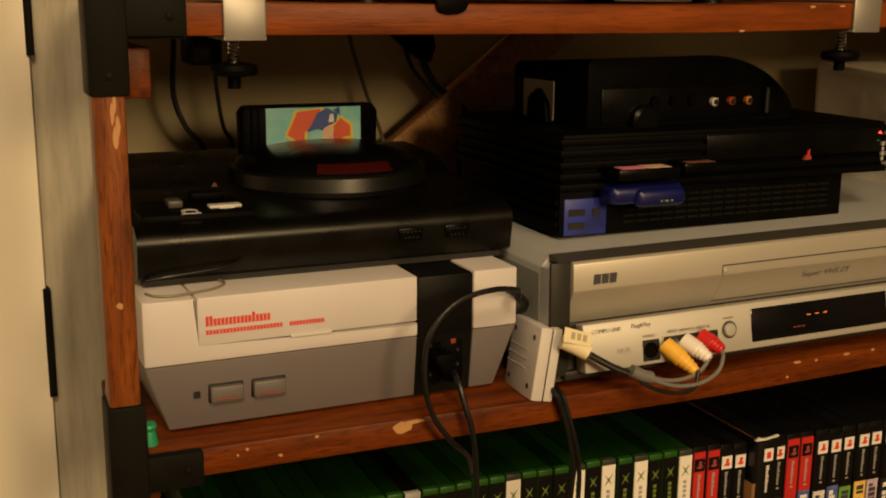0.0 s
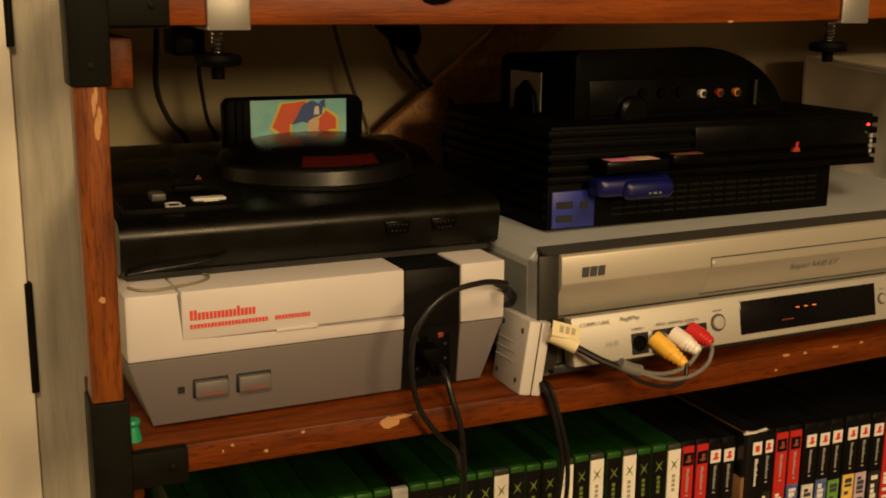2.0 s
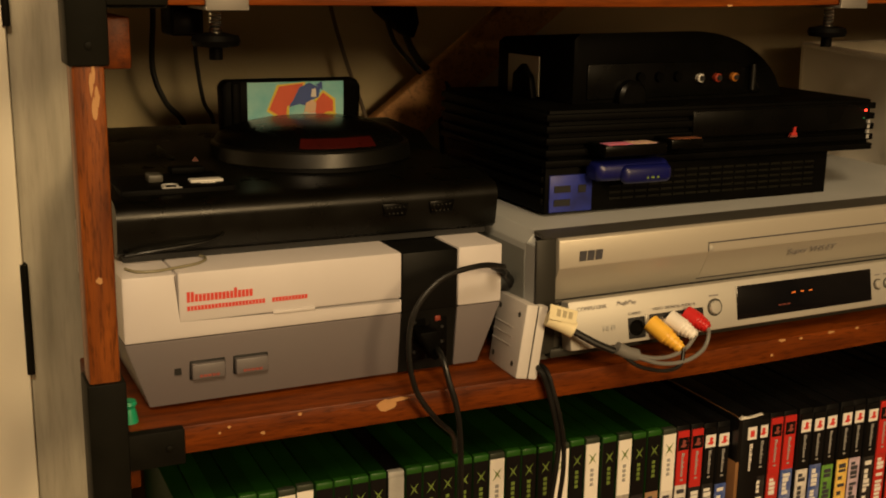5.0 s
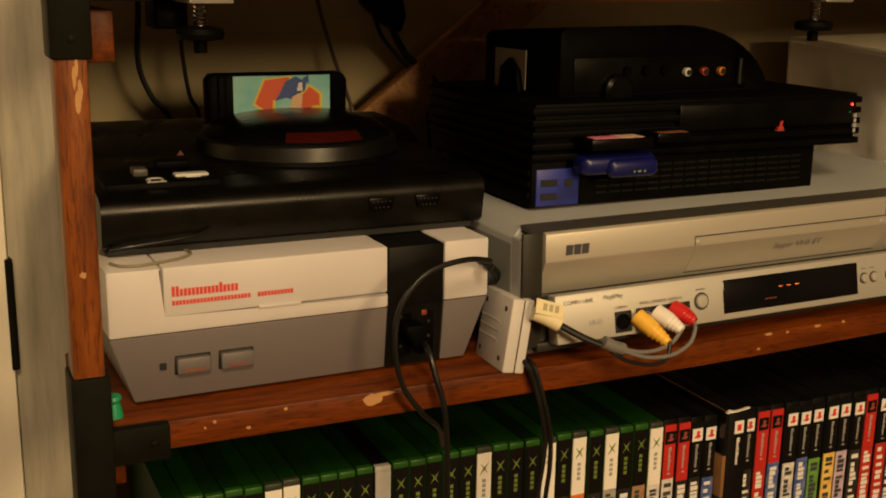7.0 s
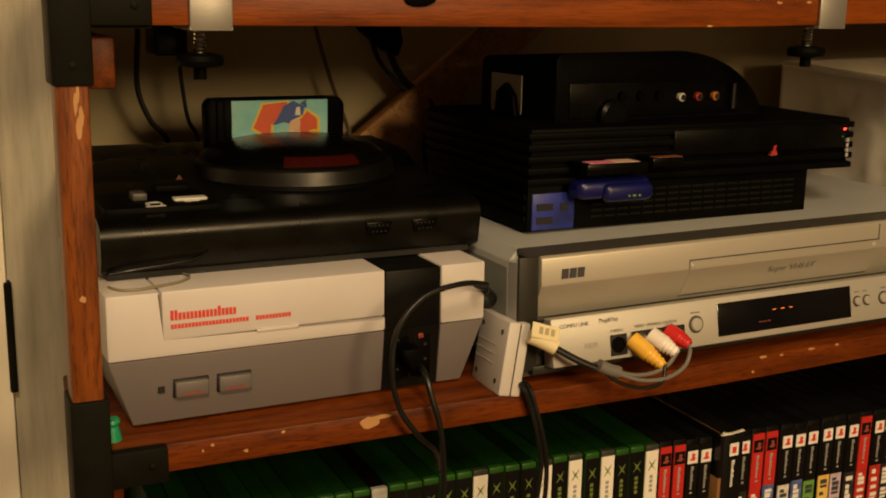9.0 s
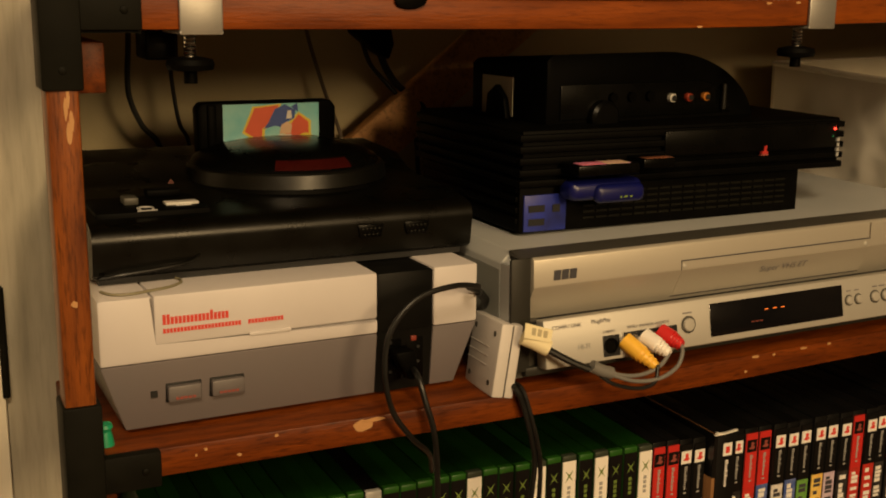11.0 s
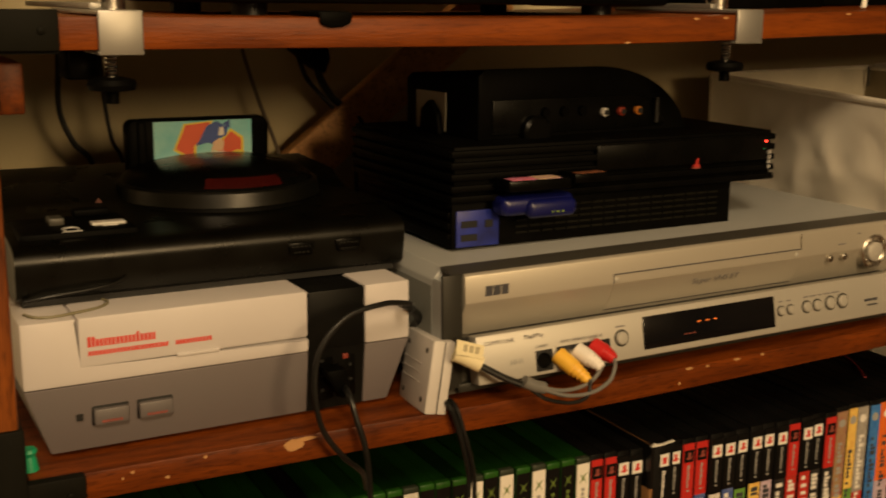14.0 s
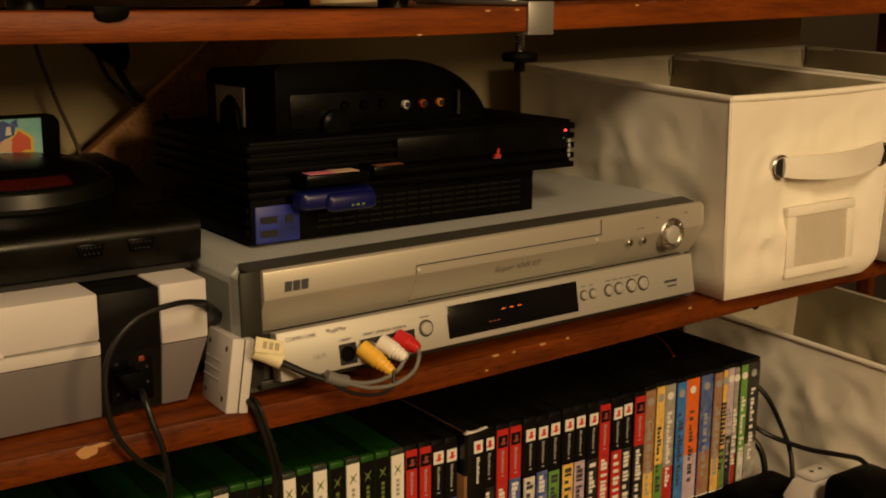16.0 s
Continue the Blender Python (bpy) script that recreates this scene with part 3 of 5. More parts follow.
blot("white_shape", [(0.0680, 0.0310), (0.0690, 0.0370), (0.0720, 0.0375), (0.0725, 0.0310)], -0.0012, INKWHITE, lab)
blot("white_shape", [(0.0605, 0.0125), (0.062, 0.0190), (0.072, 0.0190), (0.073, 0.0125)], -0.0013, INKWHITE, lab)
blot("white_shape", [(0.041, 0.010), (0.043, 0.0165), (0.047, 0.0165), (0.048, 0.010)], -0.0013, INKWHITE, lab)
part("yellow_ring", lathe(bmesh.new(), (0.0835, -0.0012, 0.0115), (0, -1, 0), ((0.0082, -0.001), (0.0080, 0.0004), (0.0058, 0.0004), (0.0056, 0.0)), 28), LEMON, lab)


# ---- the video recorder ----
def vcr():
    root = thing("video_recorder", "silver video cassette recorder with jacks and dark display", "video recorder", pose(0.2705, 0.0035, S + 0.0002, 0, -0.75, 0.15))
    W, D = 0.4495, 0.285
    part("cover", prism(bmesh.new(), [(0.0, 0.012), (0.0, 0.088), (0.008, 0.0965), (W - 0.012, 0.0965), (W - 0.005, 0.088), (W - 0.005, 0.012)], "y", 0.0190, D, 0.001), VCRTOP, root, "blue-grey painted steel cover")
    part("cheek", block(0.0002, 0.0022, 0.0066, 0.0189, 0.012, 0.0885), VCRTOP, root)
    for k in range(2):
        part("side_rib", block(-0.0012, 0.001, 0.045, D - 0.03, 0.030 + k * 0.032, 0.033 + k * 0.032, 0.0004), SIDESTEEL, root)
    part("side_plate", block(-0.0006, 0.001, 0.0200, D - 0.004, 0.0130, 0.0835, 0.0004), SIDESTEEL, root, "side plate of the cover with shade put into its colour")
    part("base", block(0.006, W - 0.006, 0.008, D - 0.01, 0.0065, 0.014), GUNMETAL, root)
    for fx in (0.04, W - 0.04):
        for fy in (0.045, D - 0.04):
            part("foot", cyl(bmesh.new(), (fx, fy, 0.0), (fx, fy, 0.0075), 0.011), BLACK, root)
    # dark end caps and top strip of the front
    cap = [(0.0064, 0.0937), (0.0032, 0.0937), (0.0025, 0.0500), (0.004, 0.046), (0.003, 0.012), (0.0064, 0.012)]
    part("end_cap", prism(bmesh.new(), cap, "x", 0.0, 0.0155, 0.0010), CAPDARK, root, "dark grey end cap")
    part("end_cap", prism(bmesh.new(), [(0.0180, 0.0930), (0.0040, 0.0925), (0.0015, 0.0890), (0.0010, 0.0725), (0.0130, 0.0500), (0.0180, 0.0480)], "x", W - 0.004, W, 0.0018), SILVER, root, "rounded silver end")
    part("top_strip", prism(bmesh.new(), [(0.0188, 0.0968), (0.0150, 0.0966), (0.0032, 0.0939), (0.004, 0.0934), (0.0188, 0.0934)], "x", 0.0065, W - 0.0115), GUNMETAL, root, "dark strip above the front")
    # upper panel, creased half-way
    up = part("upper_panel", prism(bmesh.new(), [(0.0030, 0.0938), (0.0006, 0.0922), (0.0, 0.0728), (0.0140, 0.0462), (0.0185, 0.0460), (0.0185, 0.0905), (0.015, 0.0933)], "x", 0.0160, W - 0.0042, 0.0007), SILVER, root, "champagne silver upper panel")
    # cassette flap: an outline of fine grooves
    fl = bmesh.new()
    x0, x1 = 0.1400, 0.3253
    hexa(fl, [(x0, -0.0004, 0.0792), (x1, -0.0004, 0.0792), (x1, -0.0004, 0.0800), (x0, -0.0004, 0.0800)], [(x0, 0.002, 0.0792), (x1, 0.002, 0.0792), (x1, 0.002, 0.0800), (x0, 0.002, 0.0800)])
    bx(fl, x0, x0 + 0.0004, -0.0004, 0.002, 0.0728, 0.0800)
    hexa(fl, [(x0, 0.0118, 0.0496), (x1, 0.0118, 0.0496), (x1, 0.0114, 0.0503), (x0, 0.0114, 0.0503)], [(x0, 0.015, 0.0496), (x1, 0.015, 0.0496), (x1, 0.015, 0.0503), (x0, 0.015, 0.0503)])
    part("flap_groove", fl, PRINT, up)
    part("flap_band", prism(bmesh.new(), [(-0.0002, 0.0725), (0.0112, 0.0506), (0.0130, 0.0506), (0.0015, 0.0725)], "x", x0 + 0.001, x1), SILVER, up, "cassette flap")
    part("flap_notch", block(x1 - 0.0020, x1 - 0.0010, -0.0004, 0.006, 0.0806, 0.0920), CHROME, up)
    for nx in (x0 + 0.003, x1 - 0.005):
        part("flap_pin", lathe(bmesh.new(), (nx, 0.0004, 0.0752), (0, -1, 0), ((0.0022, -0.001), (0.0020, 0.0008), (0.0010, 0.0012)), 14), SILVER2, up)
    lettering("flap_words", "Super VHS ET", 0.0080, pose(0.2165, 0.0040, 0.0624, 27.7), FAINT, up)
    # maker's mark: three plain dark blocks
    mk = bmesh.new()
    for k in range(3):
        u = 0.0316 + k * 0.0064
        hexa(mk, [(u, -0.0004, 0.0768), (u + 0.0054, -0.0004, 0.0768), (u + 0.0060, -0.0004, 0.0838), (u + 0.0006, -0.0004, 0.0838)], [(u, 0.001, 0.0768), (u + 0.0054, 0.001, 0.0768), (u + 0.0060, 0.001, 0.0838), (u + 0.0006, 0.001, 0.0838)])
    part("maker_mark", mk, PRINT, up)
    # lower panel leans forward towards its foot
    tilt = pose(0, 0, 0.0495, -10.5)
    lp = part("lower_panel", block(0.0220, W - 0.0195, -0.003, 0.010, -0.0348, -0.0006, 0.0012), SILVER2, root, "pale silver lower panel")
    lp.matrix_basis = tilt
    part("corner_filler", block(0.002, 0.0243, 0.0068, 0.0155, 0.012, 0.0475), GUNMETAL, root)
    part("seam", block(0.016, W - 0.0185, 0.006, 0.0139, 0.0430, 0.0470), VOID, root)
    part("lower_edge", block(0.012, W - 0.019, 0.002, 0.014, 0.0085, 0.0150, 0.001), CAPDARK, root)
    y = -0.0032
    disp = part("display", block(0.1638, 0.2940, y - 0.0003, 0.0, -0.0300, -0.0050, 0.0006), DISPLAY, lp, "smoked dark display window")
    for k in range(3):
        part("digit", block(0.2155 + k * 0.0080, 0.2188 + k * 0.0080, y - 0.0006, 0.0, -0.0153, -0.0147), AMBER, disp, "glowing amber dash")
    part("dim_word", bars(bmesh.new(), 0.202, -0.0235, y - 0.0003, (0.003,) * 3, 0.001, 0.001), mat("dim_red_print", (0.16, 0.03, 0.02), 0.5), disp)

    def knob(x, z, r, h, name="button"):
        k = part(name, lathe(bmesh.new(), (x, y, z), (0, -1, 0), ((r, -0.0005), (r, h * 0.6), (r * 0.85, h), (r * 0.3, h + 0.0002)), 24), SILVER2, lp)
        part("rim", lathe(bmesh.new(), (x, y, z), (0, -1, 0), ((r * 1.3, -0.0005), (r * 1.3, 0.0002), (r * 1.02, 0.0003)), 24), GUNMETAL, k)
        return k
    tagged(knob(0.1440, -0.0180, 0.0050, 0.0022, "power_button"), "round silver power button")
    for x, r in ((0.3008, 0.0034), (0.3108, 0.0034), (0.3284, 0.0041), (0.3400, 0.0041), (0.3544, 0.0047), (0.3683, 0.0050)):
        knob(x, -0.0180, r, 0.002)
    tagged(part("button_lettering", bars(bars(bars(bmesh.new(), 0.326, -0.0105, y, (0.005, 0.006, 0.004, 0.007, 0.008), 0.0012, 0.0022), 0.1395, -0.0098, y, (0.008,), 0.0011, 0.001), 0.2985, -0.0110, y, (0.0045, 0.0045), 0.001, 0.004), FAINT, lp), kind="stuff")
    tagged(part("badge", bars(bars(bmesh.new(), 0.3935, -0.0220, y, (0.008, 0.006), 0.0022, 0.001), 0.3965, -0.0258, y, (0.011,), 0.0014, 0.001), PRINT, lp), kind="stuff")
    lettering("words_left", "COMPU LINK", 0.0040, pose(0.0285, y - 0.0003, -0.0078), FAINT, lp)
    lettering("words_left", "Plug&Play", 0.0042, pose(0.0605, y - 0.0003, -0.0072), FAINT, lp)
    lettering("words_left", "HI-FI", 0.0052, pose(0.0480, y - 0.0003, -0.0240), INKGREY, lp)
    lettering("words_left", "S-VIDEO", 0.0028, pose(0.0695, y - 0.0003, -0.0152), FAINT, lp)
    lettering("words_left", "VIDEO  (MONO)L-AUDIO-R", 0.0030, pose(0.0900, y - 0.0003, -0.0143), FAINT, lp)
    # jack recess
    rec = part("jack_recess", bx(block(0.0690, 0.0835, y - 0.0002, 0.0, -0.0325, -0.0170, 0.0008), 0.0870, 0.1340, y - 0.0002, 0.0, -0.0320, -0.0165, 0.0008), VOID, lp, "dark recess with round jacks")
    part("s_video_jack", lathe(bmesh.new(), (0.0755, y, -0.0245), (0, -1, 0), ((0.0056, -0.001), (0.0056, 0.0014), (0.0046, 0.0014), (0.0044, 0.0004)), 24), GLOSS, rec)
    part("recess_wall", block(0.0838, 0.0866, y - 0.0005, 0.0, -0.0325, -0.0160, 0.0005), SILVER2, rec)
    for jx in (0.094, 0.1105, 0.126):
        part("jack", lathe(bmesh.new(), (jx, y, -0.0235), (0, -1, 0), ((0.0048, -0.001), (0.0048, 0.003), (0.0038, 0.003)), 20), CHROME, rec)
    # jog dial and small buttons at the right of the upper panel
    dx, dz = 0.4078, 0.0690
    dial = part("jog_dial", lathe(bmesh.new(), (dx, 0.0005, dz), (0, -1, 0), ((0.0146, -0.010), (0.0146, 0.0010), (0.0132, 0.0020), (0.0098, 0.0012), (0.0094, 0.0008)), 36), CHROME, up, "round chrome jog dial")
    part("dial_centre", lathe(bmesh.new(), (dx, 0.0, dz), (0, -1, 0), ((0.0080, -0.001), (0.0080, 0.0020), (0.0060, 0.0028), (0.001, 0.0029)), 28), SILVER2, dial)
    for k in range(4):
        a = 0.6 + k * math.pi / 2
        part("dial_lug", lathe(bmesh.new(), (dx + 0.0112 * math.cos(a), -0.0010, dz + 0.0112 * math.sin(a)), (0, -1, 0), ((0.0017, -0.001), (0.0015, 0.0012), (0.0006, 0.0016)), 12), CHROME, dial)
    for bxx in (0.3578, 0.3738):
        part("small_button", lathe(bmesh.new(), (bxx, 0.0020, 0.0680), (0, -1, 0), ((0.0030, -0.002), (0.0030, 0.0026), (0.0022, 0.0032)), 20), CHROME, up)
    tagged(part("dial_lettering", bars(bars(bars(bmesh.new(), 0.388, 0.0855, 0.0, (0.003,), 0.0012, 0.001), 0.4230, 0.0860, 0.0, (0.003,), 0.0012, 0.001), 0.3660, 0.0785, 0.0, (0.008,), 0.0011, 0.001), FAINT, up), kind="stuff")
    return root


vcr()


# ---- the black ribbed console on the recorder ----
def ps2():
    root = thing("black_console", "black ribbed disc console lying on the video recorder", "game console", pose(0.2965, 0.0480, 0.7968))
    T = 0.0785
    part("upper_body", block(0.004, 0.3012, 0.003, 0.182, 0.0385, T, 0.0012), BLACK, root, "matt black upper body")
    part("lower_body", block(0.0055, 0.2660, 0.0085, 0.178, 0.003, 0.0386, 0.001), BLACK, root)
    for fx in (0.03, 0.24):
        for fy in (0.03, 0.15):
            part("foot", cyl(bmesh.new(), (fx, fy, 0.0), (fx, fy, 0.004), 0.006, n=16), RUBBER, root)
    # fins round the front and the two ends
    for k, z in enumerate((0.0385, 0.0462, 0.0546, 0.0630, 0.0712)):
        f = bmesh.new()
        bx(f, 0.0, 0.3025, -0.0012, 0.0035, z, z + 0.0048, 0.0006)
        bx(f, 0.0, 0.0045, 0.0035, 0.180, z, z + 0.0048, 0.0006)
        bx(f, 0.3005, 0.3025, 0.0035, 0.180, z, z + 0.0048, 0.0006)
        part("fin", f, BLACK, root)
    for k, z in enumerate((0.010, 0.018, 0.026, 0.033)):
        part("lower_fin", block(0.0035, 0.006, 0.0105, 0.176, z, z + 0.004, 0.0005), BLACK, root)
    part("disc_tray", block(0.124, 0.2930, -0.0022, 0.003, 0.0555, 0.0745, 0.0008), GLOSS, root)
    part("symbol", prism(bmesh.new(), [(0.2170, 0.0530), (0.2225, 0.0530), (0.2225, 0.0548), (0.2208, 0.0555), (0.2214, 0.0598), (0.2190, 0.0592), (0.2184, 0.0552), (0.2166, 0.0545)], "y", -0.0030, 0.0), mat("red_symbol", (0.42, 0.03, 0.025), 0.4), root, "small red symbol")
    part("symbol_foot", block(0.2160, 0.2230, -0.0029, 0.0, 0.0518, 0.0528), DULLRED, root)
    part("power_led", block(0.2900, 0.2922, -0.0032, 0.0, 0.0694, 0.0712, 0.0004), REDLED, root, "glowing red light")
    part("maker_mark", bx(bx(bx(block(0.2950, 0.2975, -0.0018, 0.0, 0.0475, 0.0505), 0.2950, 0.2975, -0.0018, 0.0, 0.0515, 0.0545), 0.2950, 0.2975, -0.0018, 0.0, 0.0555, 0.0585), 0.2950, 0.2975, -0.0018, 0.0, 0.0595, 0.0625), INKGREY, root)
    part("green_led", block(0.2885, 0.2900, -0.003, 0.0, 0.0635, 0.0648), mat("dim_green", (0.02, 0.18, 0.10), 0.4), root)
    # blue corner panel with two slots
    usb = part("port_panel", block(0.0090, 0.0445, 0.0072, 0.010, 0.0040, 0.0310, 0.0006), USBBLUE, root, "blue-violet panel with two slots")
    for z in (0.0085, 0.0185):
        part("usb_slot", block(0.0125, 0.0260, 0.0066, 0.009, z, z + 0.0050), VOID, usb)
    part("small_slot", block(0.0325, 0.0390, 0.0066, 0.009, 0.0178, 0.0235), VOID, usb)
    # vent slots: cells in the lower front
    for k in range(-6, 11):
        v = bmesh.new()
        x = 0.128 + k * 0.0114
        for r in range(5):
            bx(v, x, x + 0.0098, 0.0077, 0.0095, 0.0105 + r * 0.0046, 0.0122 + r * 0.0046)
        part("vent", v, VENT, root)
    # memory card and blue card in the sockets
    card = part("memory_card", block(0.0340, 0.0860, -0.0250, 0.004, 0.0478, 0.0562, 0.0015), GLOSS, root, "black memory card")
    part("card_label", block(0.0365, 0.0570, -0.0247, -0.013, 0.0563, 0.0566), mat("pink_orange_sticker", (0.80, 0.16, 0.20), 0.4, 0, (0.60, 0.30, 0.60), 300, 1.0), card, "pink and yellow sticker")
    part("card_label", block(0.0578, 0.0775, -0.0247, -0.011, 0.0563, 0.0566), mat("yellow_sticker", (0.80, 0.60, 0.20), 0.4, 0, (0.50, 0.25, 0.60), 300, 1.0), card)
    slot = part("card_slot", block(0.090, 0.1180, -0.0240, 0.004, 0.0510, 0.0580, 0.0012), GLOSS, root)
    part("card_label", block(0.092, 0.116, -0.0237, -0.016, 0.0581, 0.0584), mat("dark_orange_sticker", (0.30, 0.10, 0.04), 0.4, 0, (0.04, 0.03, 0.03), 260, 1.0), slot)
    blue = part("controller_plug", block(0.0350, 0.0975, -0.0150, 0.006, 0.0280, 0.0430, 0.0060, seg=4), BLUE, root, "translucent blue receiver plug")
    part("plug_face", block(0.0540, 0.0960, -0.0200, -0.010, 0.0262, 0.0400, 0.0050, seg=4), BLUE, blue)
    part("plug_marks", bars(bmesh.new(), 0.073, 0.0302, -0.0201, (0.0016, 0.003, 0.002), 0.0014, 0.002), INKGREEN, blue)
    return root


ps2()
# the black box with jacks on the console
sw = thing("av_box", "black box with curved side and three round jacks on the console", "switch box", pose(0.336, 0.080, 0.8755, 0, 0, 4.5))
half = [(0.110 + 0.100 * math.sin(a), -0.012 + 0.0645 * math.cos(a)) for a in [i * 0.1257 for i in range(12)]]
arc = [(0.0, 0.0), (0.0, 0.047), (0.005, 0.0515)] + half + [(0.210, 0.0)]
part("body", hexa(bmesh.new(), [(u, 0.0, v) for u, v in arc], [(u, 0.105, v * 0.86) for u, v in arc], 0.0012), BLACK, sw)
part("front_panel", prism(bmesh.new(), [(0.012, 0.003), (0.012, 0.029), (0.150, 0.029), (0.172, 0.022), (0.185, 0.003)], "y", -0.0015, 0.002, 0.0005), GLOSS, sw)
part("sticker", block(-0.0008, 0.0, 0.045, 0.089, 0.002, 0.0320), mat("grey_paper_sticker", (0.42, 0.40, 0.34), 0.6), sw, "pale grey sticker")
part("end_lug", prism(bmesh.new(), [(0.046, 0.0), (0.076, 0.0), (0.074, 0.018), (0.062, 0.026), (0.050, 0.016)], "x", -0.006, -0.0009, 0.001), BLACK, sw)
for jx, m in ((0.1180, INKWHITE), (0.1355, mat("red_jack", (0.40, 0.05, 0.02), 0.4)), (0.1530, mat("orange_jack", (0.60, 0.22, 0.03), 0.4))):
    jack = part("jack", lathe(bmesh.new(), (jx, -0.0015, 0.0165), (0, -1, 0), ((0.0034, 0.0), (0.0034, 0.0035), (0.0026, 0.0042), (0.0024, 0.0035)), 20), m, sw, "coloured round jack")
    part("hole", cyl(bmesh.new(), (jx, -0.0060, 0.0165), (jx, -0.0066, 0.0165), 0.0022, n=14), VOID, jack)
part("switch", cyl(bmesh.new(), (0.172, -0.004, 0.006), (0.172, -0.004, 0.026), 0.0022, n=12), DARKRING, sw)
part("knob", lathe(bmesh.new(), (0.050, -0.0015, 0.004), (0, -1, 0), ((0.0130, 0.0), (0.0130, 0.006), (0.0105, 0.008)), 28), GLOSS, sw)
for k in range(3):
    part("push_button", lathe(bmesh.new(), (0.060 + k * 0.018, -0.0015, 0.0185), (0, -1, 0), ((0.004, 0.0), (0.0036, 0.003)), 16), BLACK, sw)


# ---- adapter box, plugs and cables in front ----
ad = thing("adapter_box", "pale grey plastic adapter box leaning on the shelf", "adapter", pose(0.2519, -0.0012, S + 0.0005, -3.1, 9.37, -3.83))
part("half", block(0.0, 0.0090, 0.0, 0.0475, 0.0, 0.0517, 0.0014), ADAPTER, ad, "pale grey half shell with two screws")
part("half", block(0.0094, 0.0165, 0.0, 0.0475, 0.0, 0.0517, 0.0014), ADAPTER, ad)
part("groove", block(0.002, 0.0150, 0.0008, 0.0465, 0.001, 0.0505), VOID, ad)
for sy, sz in ((0.0089, 0.0429), (0.0091, 0.0084), (0.041, 0.0429), (0.041, 0.0084)):
    s = part("screw_hole", lathe(bmesh.new(), (0.0, sy, sz), (-1, 0, 0), ((0.0020, -0.001), (0.0020, 0.0002), (0.0012, 0.0003)), 14), GUNMETAL, ad)
part("ridge", bx(bx(block(-0.0005, 0.001, 0.016, 0.0465, 0.019, 0.0196), -0.0005, 0.001, 0.016, 0.0465, 0.0255, 0.0261), -0.0005, 0.001, 0.016, 0.0465, 0.032, 0.0326), ADAPTER, ad)

plug = thing("controller_plug", "dark grey plug in the console port with its cable", "plug", pose(0.199, 0.0265, 0.727))
part("plug_body", prism(bmesh.new(), [(-0.013, 0.010), (0.001, 0.0105), (0.004, -0.004), (0.001, -0.010), (-0.003, -0.010), (-0.012, 0.005)], "y", -0.016, -0.001, 0.0015), BLACK, plug)
single("controller_cable", tube(tube(bmesh.new(), [(0.2735, 0.046, 0.7478), (0.2679, 0.04, 0.7575), (0.2548, 0.026, 0.7685), (0.2394, 0.012, 0.7767), (0.2410, 0.0, 0.7800), (0.2170, -0.012, 0.7855), (0.1900, -0.014, 0.7800), (0.1715, -0.015, 0.7610), (0.1670, -0.016, 0.735), (0.1725, -0.016, 0.7080), (0.1875, -0.014, 0.6860), (0.206, 0.0, 0.667), (0.222, 0.03, 0.640)], 0.0019), [(0.2735, 0.046, 0.7478), (0.2679, 0.04, 0.7575), (0.2548, 0.026, 0.7685)], 0.0030), RUBBER, "black rubber cable looping from the adapter over the shelf edge", "cable")
single("controller_cable", tube(bmesh.new(), [(0.1995, 0.014, 0.7245), (0.1960, -0.004, 0.7230), (0.1985, -0.010, 0.7080), (0.2035, -0.0115, 0.690), (0.2065, -0.011, 0.668), (0.2090, -0.008, 0.637), (0.2105, -0.006, 0.600), (0.212, -0.006, 0.54)], 0.0021), RUBBER, "black rubber cable hanging from the console port", "cable")
single("hanging_cable", tube(bmesh.new(), [(0.2700, 0.012, 0.7050), (0.2690, -0.004, 0.7060), (0.2735, -0.008, 0.6930), (0.2795, -0.0085, 0.672), (0.2838, -0.008, 0.652), (0.2830, -0.007, 0.630), (0.280, -0.006, 0.60), (0.278, -0.006, 0.54)], 0.0020), RUBBER, "black cable hanging over the shelf edge", "cable")
hc2 = thing("hanging_cable", "thin black cable hanging before the game cases", "cable")
part("cord", tube(bmesh.new(), [(0.2755, 0.014, 0.7040), (0.2740, -0.004, 0.7050), (0.2775, -0.0095, 0.690), (0.2835, -0.0105, 0.668), (0.2870, -0.010, 0.650), (0.2872, -0.010, 0.628), (0.2850, -0.009, 0.60), (0.283, -0.008, 0.54)], 0.0017), RUBBER, hc2)

av = thing("av_cable", "tagged black audio video cable plugged into the recorder", "cable")
part("cord", tube(bmesh.new(), [(0.2775, -0.0080, 0.7404), (0.2888, -0.0130, 0.7337), (0.3038, -0.0200, 0.7250), (0.3151, -0.0240, 0.7198)], 0.0025), RUBBER, av)
part("paper_tag", hexa(tube(bmesh.new(), [(0.2722, -0.0060, 0.7427), (0.2799, -0.0090, 0.7394), (0.2888, -0.0130, 0.7346)], 0.0054, 14, 4, 0.0060), [(0.2696, -0.0130, 0.7445), (0.2881, -0.0170, 0.7398), (0.2925, -0.0120, 0.7471), (0.2734, -0.0080, 0.7531)], [(0.2696, -0.0124, 0.7445), (0.2881, -0.0164, 0.7398), (0.2925, -0.0114, 0.7471), (0.2734, -0.0074, 0.7531)]), TAG, av, "cream paper tag round the cable")
ink = bmesh.new()
a, b, c, d = [Vector(v) for v in ((0.2782, -0.0090, 0.7516), (0.2896, -0.0114, 0.7480), (0.2742, -0.0140, 0.7433), (0.2853, -0.0164, 0.7405))]
